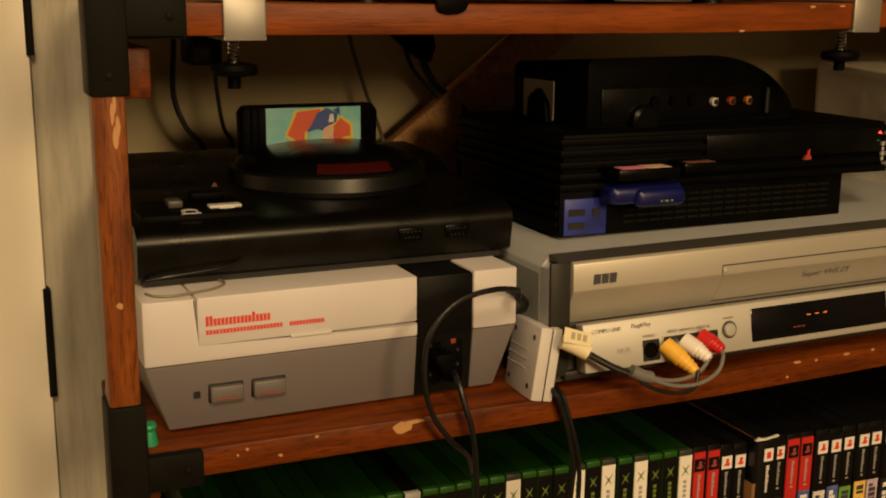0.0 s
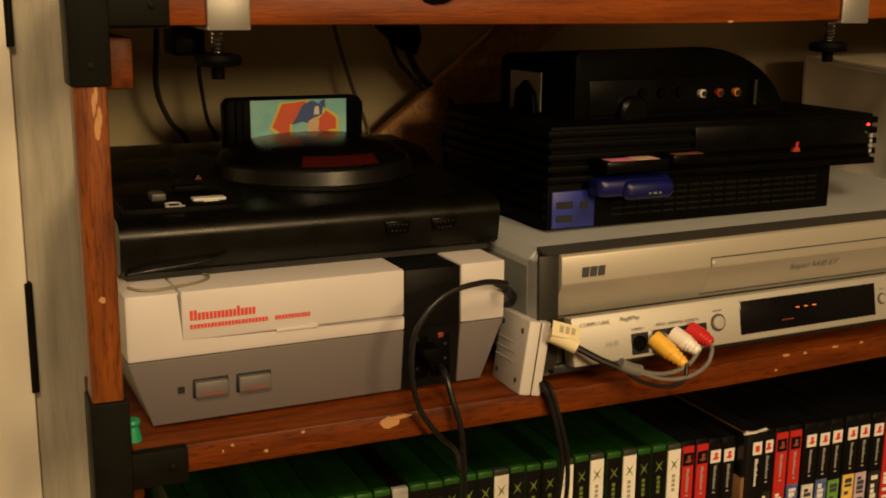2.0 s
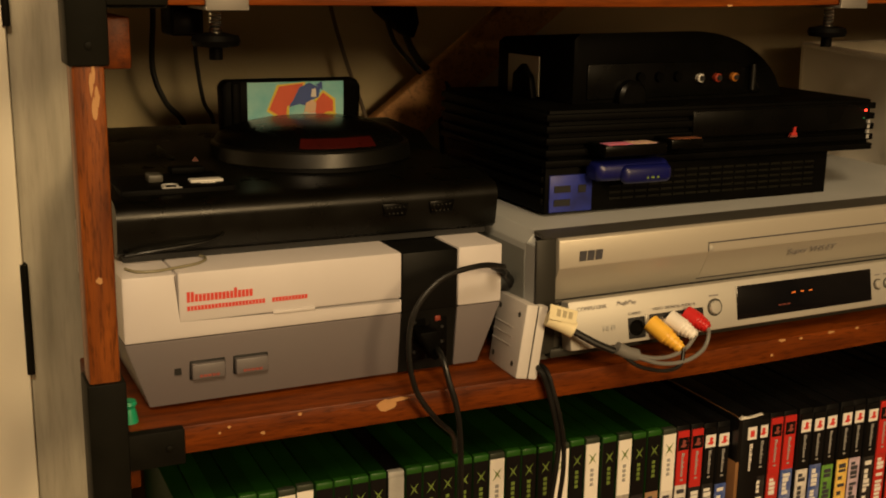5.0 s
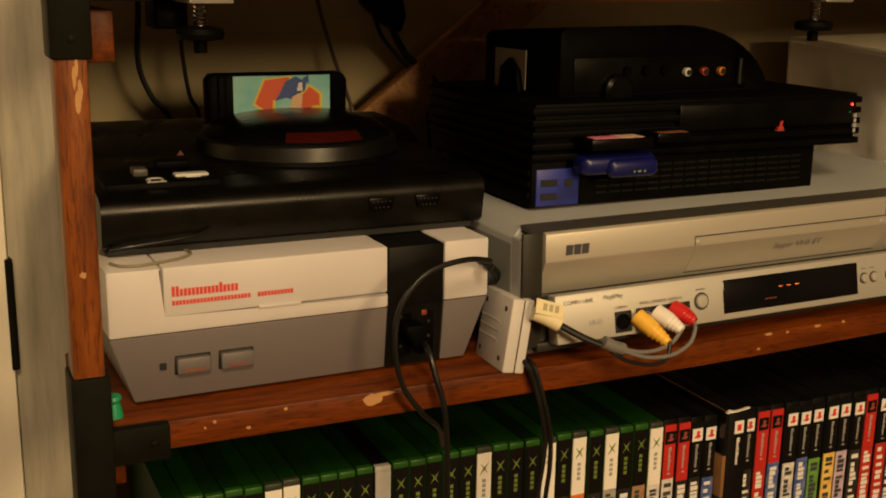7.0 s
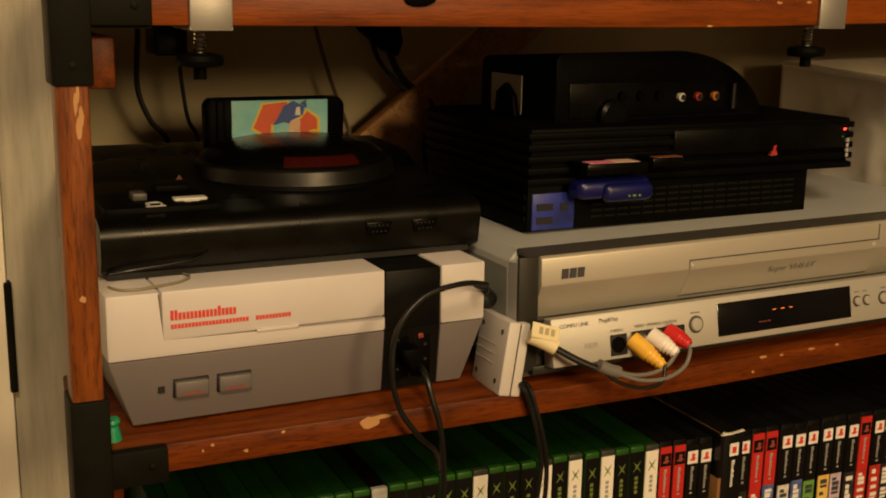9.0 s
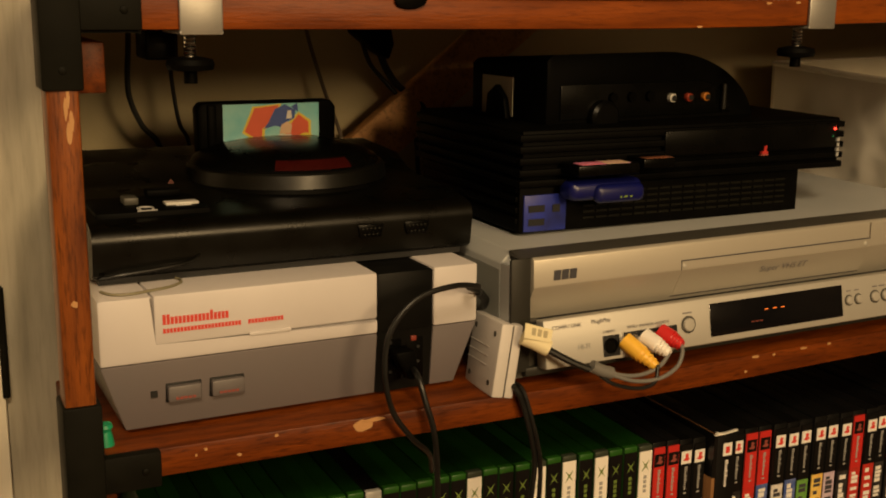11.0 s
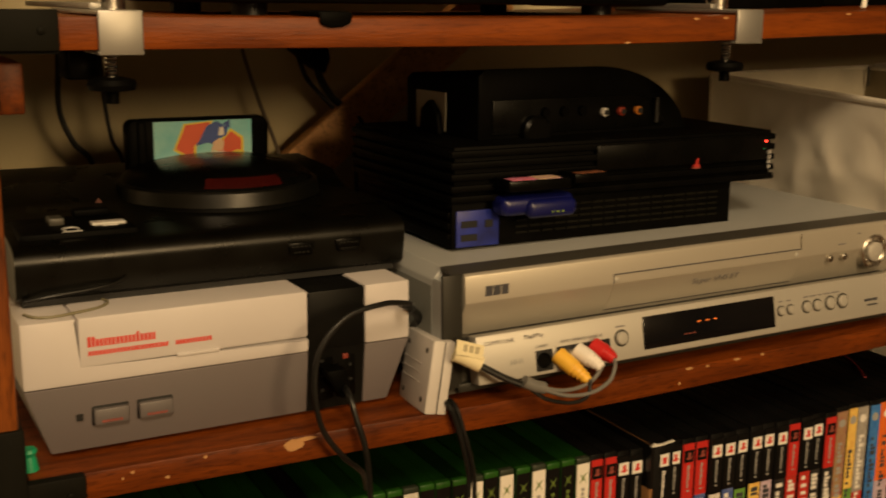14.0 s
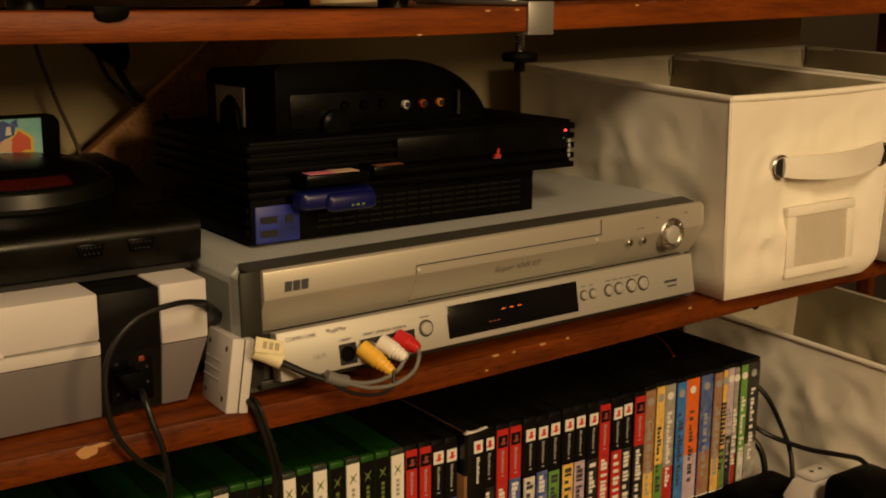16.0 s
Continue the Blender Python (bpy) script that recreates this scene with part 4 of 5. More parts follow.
for u0, u1, v0, v1 in ((0.0, 0.24, 0.2, 0.7), (0.36, 0.60, 0.2, 0.7), (0.72, 0.96, 0.2, 0.7)):
    q = [a.lerp(b, u).lerp(c.lerp(d, u), v) for u, v in ((u0, v0), (u1, v0), (u1, v1), (u0, v1))]
    hexa(ink, [v + Vector((0, -0.0003, 0)) for v in q], [v + Vector((0, 0.0002, 0)) for v in q])
part("tag_writing", ink, mat("faded_pencil", (0.40, 0.35, 0.22), 0.7), av)
part("splitter", tube(bmesh.new(), [(0.3165, -0.0250, 0.7222), (0.3245, -0.0260, 0.7180), (0.3320, -0.0265, 0.7155)], 0.0044, 12, 4), GREYCABLE, av, "grey moulded splitter")
part("core", tube(bmesh.new(), [(0.3300, -0.0265, 0.7160), (0.3450, -0.0275, 0.7120), (0.3600, -0.0270, 0.7115), (0.3740, -0.0250, 0.7150), (0.3830, -0.0225, 0.7220)], 0.0015), GREYCABLE, av)
part("core", tube(bmesh.new(), [(0.3300, -0.0265, 0.7150), (0.3500, -0.0290, 0.7080), (0.3700, -0.0300, 0.7075), (0.3860, -0.0280, 0.7130), (0.3935, -0.0240, 0.7215), (0.3955, -0.0190, 0.7265)], 0.0015), GREYCABLE, av)
part("core", tube(bmesh.new(), [(0.3180, -0.0255, 0.7190), (0.3320, -0.0290, 0.7085), (0.3520, -0.0310, 0.7030), (0.3660, -0.0305, 0.7055), (0.3705, -0.0270, 0.7165)], 0.0014), RUBBER, av)
for a, b, m, lb in (((0.3575, -0.004, 0.7295), (0.3690, -0.0270, 0.7155), YELLOW, "yellow plug"), ((0.3735, -0.004, 0.7310), (0.3830, -0.0230, 0.7220), WHITE, "white plug"), ((0.3880, -0.004, 0.7325), (0.3955, -0.0205, 0.7260), REDPLUG, "red plug")):
    a, b = Vector(a), Vector(b)
    rb = bmesh.new()
    tube(rb, [a, a.lerp(b, 0.35), a.lerp(b, 0.55)], 0.0064, 16, 4, 0.0063)
    tube(rb, [a.lerp(b, 0.5), a.lerp(b, 0.75), b], 0.0057, 14, 5, 0.0033)
    pl = part("plug", rb, m, av, lb)
    for k in range(3):
        c = a.lerp(b, 0.62 + 0.12 * k)
        part("ridge", cyl(bmesh.new(), c, c + (b - a).normalized() * 0.0011, 0.0057 - 0.0006 * k, n=16), m, pl)

pin = thing("green_peg", "small green plastic peg wedged in the shelf corner", "peg", pose(-0.0015, 0.020, S))
part("peg_body", lathe(bmesh.new(), (0, 0, 0), (0, 0, 1), ((0.0058, 0.0), (0.0048, 0.006), (0.0040, 0.009), (0.0052, 0.0115), (0.0046, 0.0135)), 16), GREENPIN, pin)

# ---- cables on the wall ----
single("wall_cable", tube(bmesh.new(), [(0.0745, 0.31, 0.965), (0.0755, 0.31, 0.9335), (0.0735, 0.31, 0.8890), (0.0830, 0.31, 0.8610), (0.0965, 0.31, 0.8440), (0.104, 0.31, 0.81), (0.102, 0.30, 0.715)], 0.0024), RUBBER, "thick black cable hanging behind the consoles", "cable", "wall cables")
single("wall_cable", tube(bmesh.new(), [(0.106, 0.31, 0.965), (0.1085, 0.31, 0.915), (0.1100, 0.31, 0.8915), (0.1146, 0.31, 0.8605), (0.1220, 0.31, 0.8440), (0.126, 0.31, 0.80), (0.127, 0.30, 0.715)], 0.0018), RUBBER, "thin black cable hanging behind the consoles", "cable", "wall cables")
single("wall_cable", tube(bmesh.new(), [(0.232, 0.33, 0.965), (0.2351, 0.33, 0.9348), (0.2497, 0.33, 0.8870), (0.2665, 0.33, 0.8415), (0.28, 0.325, 0.78), (0.285, 0.31, 0.715)], 0.0018), BROWNCABLE, "thin brown cable hanging behind the consoles", "cable", "wall cables")
wp = thing("wall_plug", "black plug with thick cables hanging behind the shelf", "plug", pose(0.298, 0.328, 0.925))
part("plug_body", prism(bmesh.new(), [(-0.030, 0.035), (0.008, 0.040), (0.016, 0.0), (0.011, -0.014), (0.0, -0.008), (-0.022, 0.010)], "y", -0.012, 0.010, 0.002), BLACK, wp)
part("cord", tube(bmesh.new(), [(0.004, 0, 0.0), (0.010, 0, -0.018), (0.020, 0, -0.034), (0.032, -0.004, -0.046), (0.048, -0.008, -0.062), (0.06, -0.01, -0.12), (0.06, -0.02, -0.21)], 0.0034), RUBBER, wp)
part("cord", tube(bmesh.new(), [(-0.012, 0, 0.004), (-0.002, 0.004, -0.018), (0.014, 0.004, -0.036), (0.026, 0.0, -0.050), (0.040, 0.0, -0.07), (0.046, 0.0, -0.13), (0.044, -0.01, -0.21)], 0.0022), RUBBER, wp)


# ---- clamps on the upper shelf ----
def clamp(x, label):
    root = thing("shelf_clamp", label, "clamp", pose(x, 0, 0.9665 + lift(x)), "clamps on the upper shelf")
    b = bmesh.new()
    bx(b, -0.0125, 0.0125, -0.0032, -0.0004, -0.0210, 0.0036, 0.0012)
    bx(b, -0.0125, 0.0125, -0.0030, 0.150, 0.0008, 0.0036, 0.0008)
    bx(b, -0.0125, 0.0125, -0.0030, 0.045, -0.0212, -0.0190, 0.0006)
    part("bracket", b, CLAMP, root, "bent aluminium bracket")
    sc = part("screw", cyl(bmesh.new(), (-0.002, 0.020, -0.0360), (-0.002, 0.020, -0.019), 0.0032, n=16), CHROME, root)
    part("stub", cyl(bmesh.new(), (-0.002, 0.020, -0.0500), (-0.002, 0.020, -0.0425), 0.0040, n=16), BLACK, root)
    part("thread", lathe(bmesh.new(), (-0.002, 0.020, -0.034), (0, 0, 1), [(0.0032 + 0.0007 * (i % 2), i * 0.0012) for i in range(11)], 16), CHROME, sc)
    part("knob", lathe(bmesh.new(), (-0.002, 0.020, -0.0420), (0, 0, 1), ((0.006, -0.001), (0.0132, 0.0), (0.0142, 0.0030), (0.0132, 0.0060), (0.0060, 0.0075)), 28), BLACK, root, "black clamping knob")
    part("pole", cyl(bmesh.new(), (0.004, 0.040, 0.003), (0.004, 0.040, 0.34), 0.0082, n=28), CHROME, root, "chrome pole")
    part("bar", block(-0.0105, -0.0035, 0.03, 0.29, 0.0038, 0.0075, 0.0008), CLAMP, root)
    return root


clamp(0.0605, "aluminium screw clamp with chrome pole on the upper shelf")
clamp(0.5185, "aluminium screw clamp with chrome pole beside the black device")

under = thing("cable_box", "small black box fixed under the upper shelf behind the clamp", "junction box", pose(0.0375, 0.045, 0.9478))
part("box_body", block(0.0, 0.0200, 0.0, 0.030, -0.0190, 0.0, 0.002), BLACK, under)
part("box_lid", block(0.0015, 0.0185, -0.0010, 0.004, -0.0175, -0.0020, 0.001), GLOSS, under)

# ---- on the upper shelf ----
dev = thing("black_device", "low black electronic device with grey panels on the upper shelf", "device", pose(0.125, 0.05, 0.9665))
part("case", block(0.0, 0.36, 0.0, 0.24, 0.008, 0.085, 0.004), BLACK, dev)
for x in (0.045, 0.215):
    part("panel", block(x, x + 0.115, -0.0015, 0.004, 0.012, 0.022, 0.001), VENT, dev)
    part("panel", block(x, x + 0.115, -0.0015, 0.004, 0.030, 0.060, 0.001), VENT, dev)
for x in (0.04, 0.32):
    part("foot", cyl(bmesh.new(), (x, 0.04, 0), (x, 0.04, 0.009), 0.012), RUBBER, dev)
    part("foot", cyl(bmesh.new(), (x, 0.2, 0), (x, 0.2, 0.009), 0.012), RUBBER, dev)
# dark smudge on the board's edge, built as a flat black pad
hang = thing("dark_edge_pad", "flat black pad over the upper shelf edge", "strap", pose(0.190, 0.0, 0.9665))
part("strap", bx(prism(bmesh.new(), [(-0.0105, 0.0035), (-0.0110, -0.0025), (-0.0085, -0.0050), (-0.0030, -0.0064), (0.0045, -0.0058), (0.0090, -0.0040), (0.0108, -0.0005), (0.0100, 0.0035)], "y", -0.0030, -0.0004, 0.0011), -0.0115, 0.0110, -0.0026, 0.05, 0.0004, 0.0034, 0.0012), BLACK, hang)
blk = thing("black_case_box", "black box with a white mark on the upper shelf", "box", pose(0.60, 0.13, 0.9665 + lift(0.63)))
part("box_body", block(0.0, 0.125, 0.0, 0.16, 0.0, 0.11, 0.003), BLACK, blk)
part("mark", block(0.052, 0.080, -0.001, 0.002, 0.0105, 0.020), INKGREY, blk)
blk2 = thing("black_case_box", "plain black box beside the upper game cases", "box", pose(0.735, 0.14, 0.9665 + lift(0.77)))
part("box_body", block(0.0, 0.13, 0.0, 0.15, 0.0, 0.16, 0.003), BLACK, blk2)
single("white_stick", tube(bmesh.new(), [(0.668, 0.030, 0.9745), (0.6715, 0.032, 0.99), (0.677, 0.036, 1.02), (0.684, 0.128, 1.07)], 0.0022), WHITE, "thin white stick leaning on a black box", "stick")
random.seed(9)
for k in range(20):
    x = 0.875 + k * 0.0145
    m = (CARD, GUNMETAL, PAPERK, PAPERR, PAPERR, PAPERW, PRINT, CARD, PAPERK)[k % 9]
    c = thing("upper_game_case", "upright game case with printed spine on the upper shelf", "game case", pose(x, 0.155, 0.9667 + lift(x)), "game cases on the upper shelf")
    part("case", block(0.0, 0.0138, 0.001, 0.135, 0.0, 0.19, 0.0008), BLACKCASE, c)
    part("spine", block(0.0010, 0.0128, 0.0, 0.003, 0.004, 0.186), m, c)


# ---- fabric bins ----
def bin_thing(name, label, at, W, D, H, front_detail=True, back_rise=0.012, group="fabric bins"):
    root = thing(name, label, "storage bin", at, group)
    nx, nz = 44, 34
    taper = 0.018
    rnd = random.Random(len(bpy.data.objects))

    def wall(p0, p1, inward, detail):
        """A canvas wall from p0 to p1 with soft dents, closed at its back by a lining."""
        bm = bmesh.new()
        out, inn = [], []
        d = Vector(p1) - Vector(p0)
        inward = Vector(inward)
        for j in range(nz + 1):
            v = j / nz
            ro, ri = [], []
            for i in range(nx + 1):
                u = i / nx
                base = Vector(p0) + d * u
                rise = back_rise * (base.y / D)
                z = 0.0015 + v * (H + rise)
                edge = min(u, 1 - u, 1) * 2
                q = Vector((base.x, base.y, z))
                bend = noise.noise(q * 9 + Vector((W, D, detail * 3.1))) * 0.009 + abs(noise.noise(q * 17 + Vector((detail, 0, 0)))) * 0.0075 + abs(noise.noise(q * 36 + Vector((0, detail, 0)))) * 0.0035 + noise.noise(q * 60) * 0.0012
                bend *= 1 - v ** 5
                q += inward * (bend * min(1, edge * 3) * min(1, v * 5) + 0.004 * math.sin(math.pi * u) * v)
                q += Vector(((W / 2 - q.x) / (W / 2), (D / 2 - q.y) / (D / 2), 0)) * 0.009 * max(0, 1 - v * 8) ** 2
                q.x -= taper * (1 - v) * (q.x / W)
                ro.append(bm.verts.new(q))
                ri.append(bm.verts.new(q + inward * 0.0035))
            out.append(ro)
            inn.append(ri)
        for grid in (out, inn):
            for j in range(nz):
                for i in range(nx):
                    f = bm.faces.new((grid[j][i], grid[j][i + 1], grid[j + 1][i + 1], grid[j + 1][i]))
                    f.material_index = 1 if grid is inn else 0
        for i in range(nx):
            bm.faces.new((out[nz][i], out[nz][i + 1], inn[nz][i + 1], inn[nz][i]))
            bm.faces.new((out[0][i], out[0][i + 1], inn[0][i + 1], inn[0][i]))
        for j in range(nz):
            bm.faces.new((out[j][0], out[j + 1][0], inn[j + 1][0], inn[j][0]))
            bm.faces.new((out[j][nx], out[j + 1][nx], inn[j + 1][nx], inn[j][nx]))
        return bm
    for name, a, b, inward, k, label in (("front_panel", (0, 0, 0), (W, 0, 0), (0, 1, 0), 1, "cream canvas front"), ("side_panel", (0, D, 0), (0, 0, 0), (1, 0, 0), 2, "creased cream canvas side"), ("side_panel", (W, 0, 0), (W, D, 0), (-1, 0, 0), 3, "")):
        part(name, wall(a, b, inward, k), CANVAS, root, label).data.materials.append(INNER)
    # the lit back takes the lighter lining, the shaded sides the darker
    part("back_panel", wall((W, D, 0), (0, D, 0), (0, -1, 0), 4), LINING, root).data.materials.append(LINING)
    part("bottom", block(0.012, W - 0.030, 0.012, D - 0.012, 0.0, 0.004, 0.001), LINING, root)
    part("rim", tube(bmesh.new(), [(-0.0005, 0.0015, H + 0.0005), (W * 0.25, 0.0035, H - 0.0005), (W * 0.5, 0.0045, H - 0.001), (W * 0.75, 0.0035, H - 0.0005), (W + 0.0005, 0.0015, H + 0.0005)], 0.0031, 10, 10), CANVAS, root, "stitched canvas rim")
    for ex, sg in ((0.0, 1), (W, -1)):
        part("side_rim", tube(bmesh.new(), [(ex + sg * 0.0010, 0.0, H + 0.0005), (ex + sg * 0.0035, D * 0.5, H + back_rise * 0.5), (ex + sg * 0.0020, D - 0.002, H + back_rise)], 0.0031, 10, 12), CANVAS, root)
    part("back_rim", tube(bmesh.new(), [(0.002, D - 0.002, H + back_rise), (W * 0.5, D - 0.004, H + back_rise), (W - 0.002, D - 0.002, H + back_rise)], 0.0030, 8, 8), CANVAS, root)
    for ex in (0.0, W):
        part("corner_seam", tube(bmesh.new(), [(ex - taper * 0.85 * (ex > 0) + 0.001 * (ex == 0), 0.0022, 0.022), (ex - taper * 0.5 * (ex > 0), 0.0016, H * 0.5), (ex, 0.0018, H)], 0.0012, 8, 6), CANVAS, root)
    part("back_tab", tube(bmesh.new(), [(W - 0.007, D - 0.008, H + back_rise + 0.001), (W - 0.010, D - 0.012, H + 0.004), (W - 0.008, D - 0.010, H - 0.008)], 0.0012, 8), GUNMETAL, root)
    if front_detail:
        zc = 0.1184
        gx = (0.0632, 0.1975)
        for x in gx:
            g = part("grommet", lathe(bmesh.new(), (x, 0.001, zc), (0, -1, 0), ((0.0115, -0.002), (0.0115, 0.0012), (0.0100, 0.0024), (0.0082, 0.0020), (0.0078, -0.001)), 28), CHROME, root, "metal grommet")
            part("hole", cyl(bmesh.new(), (x, 0.0006, zc), (x, -0.0004, zc), 0.0078, n=22), VOID, g)
        st = bmesh.new()
        n = 16
        rows = []
        for i in range(n + 1):
            u = i / n
            x = gx[0] + 0.002 + (gx[1] - gx[0] - 0.004) * u
            y = -0.0020 - 0.017 * math.sin(math.pi * u) ** 0.7
            z = zc + 0.004 * u - 0.002 * math.sin(math.pi * u)
            hw = 0.0085 + 0.0040 * math.sin(math.pi * u) ** 0.6
            lean = 0.006 * math.sin(math.pi * u)
            rows.append([st.verts.new(p) for p in ((x, y - lean, z + hw), (x, y - 0.002, z), (x, y, z - hw), (x, y + 0.0022, z - hw), (x, y + 0.0022 - lean, z + hw))])
        for a, b in zip(rows, rows[1:]):
            for k in range(5):
                st.faces.new((a[k], a[(k + 1) % 5], b[(k + 1) % 5], b[k]))
        st.faces.new(rows[0])
        st.faces.new(rows[-1][::-1])
        part("handle", st, CANVAS, root, "cream canvas strap handle")
        wx0, wx1, wz0, wz1 = 0.0735, 0.1630, 0.0145, 0.0805
        fm = bmesh.new()
        for a in ((wx0, wx1, wz1 - 0.009, wz1), (wx0, wx1, wz0, wz0 + 0.009), (wx0, wx0 + 0.011, wz0 + 0.009, wz1 - 0.009), (wx1 - 0.011, wx1, wz0 + 0.009, wz1 - 0.009)):
            bx(fm, a[0], a[1], -0.0022, 0.004, a[2], a[3], 0.0008)
        lw = part("label_frame", fm, CANVAS, root, "stitched label frame")
        part("label_window", block(wx0 + 0.0112, wx1 - 0.0112, -0.0006, 0.004, wz0 + 0.0092, wz1 - 0.0092), WINDOW, lw, "clouded plastic window")
    return root


bin_thing("fabric_bin", "cream canvas storage bin with strap handle on the shelf", pose(0.7217, -0.0197, S + 0.0083, 0, -1.35, -4.0), 0.218, 0.318, 0.1825)
bin_thing("fabric_bin", "cream canvas storage bin beside the first one", pose(0.9560, -0.0330, S + lift(0.956) + 0.0006, 0, -1.45, -3.0), 0.218, 0.318, 0.1825)
bin_thing("fabric_bin", "open cream canvas storage bin on the lower shelf", pose(0.9472, -0.090, 0.425, 0, 0, 1.44), 0.218, 0.318, 0.1850, False)


# ---- game cases on the lower shelf ----
LOW = 0.425
rnd = random.Random(21)
TITLE = [mat("title_" + n, c, 0.35, 0, d, 110, 0.9) for n, c, d in (
    ("white", (0.74, 0.71, 0.66), (0.34, 0.32, 0.33)), ("orange", (0.76, 0.16, 0.02), (0.60, 0.10, 0.02)), ("blue", (0.03, 0.07, 0.28), (0.20, 0.24, 0.42)),
    ("green", (0.15, 0.34, 0.06), (0.08, 0.22, 0.05)), ("yellow", (0.82, 0.60, 0.14), (0.62, 0.30, 0.08)), ("pink", (0.56, 0.46, 0.54), (0.40, 0.30, 0.42)),
    ("dark", (0.012, 0.012, 0.014), (0.05, 0.045, 0.04)), ("red", (0.50, 0.03, 0.02), (0.30, 0.03, 0.02)), ("tan", (0.34, 0.24, 0.12), (0.30, 0.08, 0.09)), ("grey", (0.40, 0.38, 0.34), (0.18, 0.17, 0.17)), ("skyblue", (0.02, 0.12, 0.46), (0.10, 0.30, 0.60)))]


def spine_y(x):
    return 0.0655 - 0.026 * min(max((x - 0.30) / 0.35, 0), 1)


def game_case(x, w, kind, k, top=0.19, field=None):
    """A plastic case with its spine card, symbol, lettering bars and title field."""
    lab = {"xw": "green game case with white printed spine", "xk": "green game case with black printed spine", "xc": "clear game case with silver spine", "pk": "black game case with black printed spine", "pr": "black game case with red printed spine"}.get(kind, "plastic game case with colourful printed spine")
    y = spine_y(x) + rnd.uniform(-0.0012, 0.0012)
    lean = rnd.uniform(-0.25, 0.25)
    c = thing("game_case", lab + " standing on the lower shelf", "game case", pose(x, y, LOW + 0.0002, 0, 0, lean), "game cases on the lower shelf")
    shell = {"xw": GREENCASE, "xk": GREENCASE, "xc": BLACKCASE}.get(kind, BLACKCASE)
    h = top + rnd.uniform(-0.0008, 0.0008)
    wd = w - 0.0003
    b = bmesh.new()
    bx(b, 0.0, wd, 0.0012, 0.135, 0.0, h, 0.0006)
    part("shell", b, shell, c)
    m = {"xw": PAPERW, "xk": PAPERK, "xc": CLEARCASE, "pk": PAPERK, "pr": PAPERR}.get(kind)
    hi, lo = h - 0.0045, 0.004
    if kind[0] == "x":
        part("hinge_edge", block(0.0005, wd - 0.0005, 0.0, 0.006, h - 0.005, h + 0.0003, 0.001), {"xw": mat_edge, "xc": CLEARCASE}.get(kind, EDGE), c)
    if m is None:
        m = TITLE[k % len(TITLE)]
    split = hi - rnd.uniform(0.0465, 0.0515)
    ins = part("spine_card", block(0.0008, wd - 0.0008, 0.0, 0.003, split if kind != "t" else 0.068, hi), m, c)
    if kind == "t":
        part("foot_line", block(0.0008, wd - 0.0008, -0.0002, 0.003, 0.0665, 0.0679), INKWHITE, c, "pale edge of the sleeve")
    if field is None:
        field = (0, 6, 1, 6, 9, 6, 8)[k % 7]
    if kind != "t":
        title = part("title_field", block(0.0008, wd - 0.0008, 0.0002, 0.003, lo, split - 0.0002), TITLE[field], c, "printed title field")
        ink = INKWHITE if field in (2, 6, 7) else PRINT
    else:
        title, ink = ins, (INKWHITE, PRINT, INKGREY)[k % 3]
    mid_x = wd / 2
    if kind in ("xw", "xk"):
        s = bmesh.new()
        z0 = hi - 0.0125
        for sg in (1, -1):
            pts = [(mid_x - sg * 0.0034, z0 - 0.0046), (mid_x + sg * 0.0006, z0 - 0.0004), (mid_x + sg * 0.0034, z0 + 0.0046), (mid_x - sg * 0.0006, z0 + 0.0004)]
            prism(s, pts if sg > 0 else pts[::-1], "y", -0.0003 - 0.0001 * sg, 0.001)
        part("symbol", s, INKGREEN, ins, "crossed green symbol")
        nb = bmesh.new()
        for i in range(4):
            bx(nb, mid_x - 0.0015, mid_x + 0.0015, -0.0002, 0.001, hi - 0.0238 - i * 0.0040, hi - 0.0210 - i * 0.0040)
        tagged(part("name_bar", nb, INKGREEN if kind == "xk" else INKGREY, ins), kind="stuff")
    elif kind in ("pk", "pr"):
        sq = part("symbol", block(mid_x - 0.0050, mid_x + 0.0050, -0.0003, 0.001, hi - 0.0165, hi - 0.0055), INKWHITE if kind == "pk" else PAPERK, ins)
        part("symbol_stroke", prism(bmesh.new(), [(mid_x - 0.0034, hi - 0.0132), (mid_x + 0.0012, hi - 0.0142), (mid_x + 0.0034, hi - 0.0122), (mid_x + 0.0012, hi - 0.0106), (mid_x + 0.0026, hi - 0.0086), (mid_x + 0.0004, hi - 0.0074), (mid_x - 0.0010, hi - 0.0080), (mid_x - 0.0010, hi - 0.0114)], "y", -0.0006, 0.0), INKRED if kind == "pk" else DULLRED, sq)
        nb = bmesh.new()
        for i in range(13):
            tall = 0.0009 if i in (0, 1, 4, 6, 12) else 0.0
            if i != 11:
                bx(nb, mid_x - 0.0011, mid_x + 0.0008 + tall, -0.0002, 0.001, hi - 0.0206 - i * 0.0019, hi - 0.0193 - i * 0.0019)
        tagged(part("name_bar", nb, INKGREY, ins), kind="stuff")
    elif kind == "t":
        part("disc_mark", lathe(bmesh.new(), (mid_x, 0.0002, hi - 0.011), (0, -1, 0), ((0.0042, -0.001), (0.0040, 0.0003)), 16), INKWHITE if k % 2 else INKGREY, ins)
    if kind == "t":
        a = rnd.uniform(0.100, 0.125)
        part("second_field", block(0.0010, wd - 0.0010, -0.0001, 0.003, 0.0682, a), TITLE[(k * 3 + 2) % len(TITLE)], c, "printed lower field")
    tb = bmesh.new()
    z = (split - 0.004) if kind != "t" else hi - rnd.uniform(0.026, 0.045)
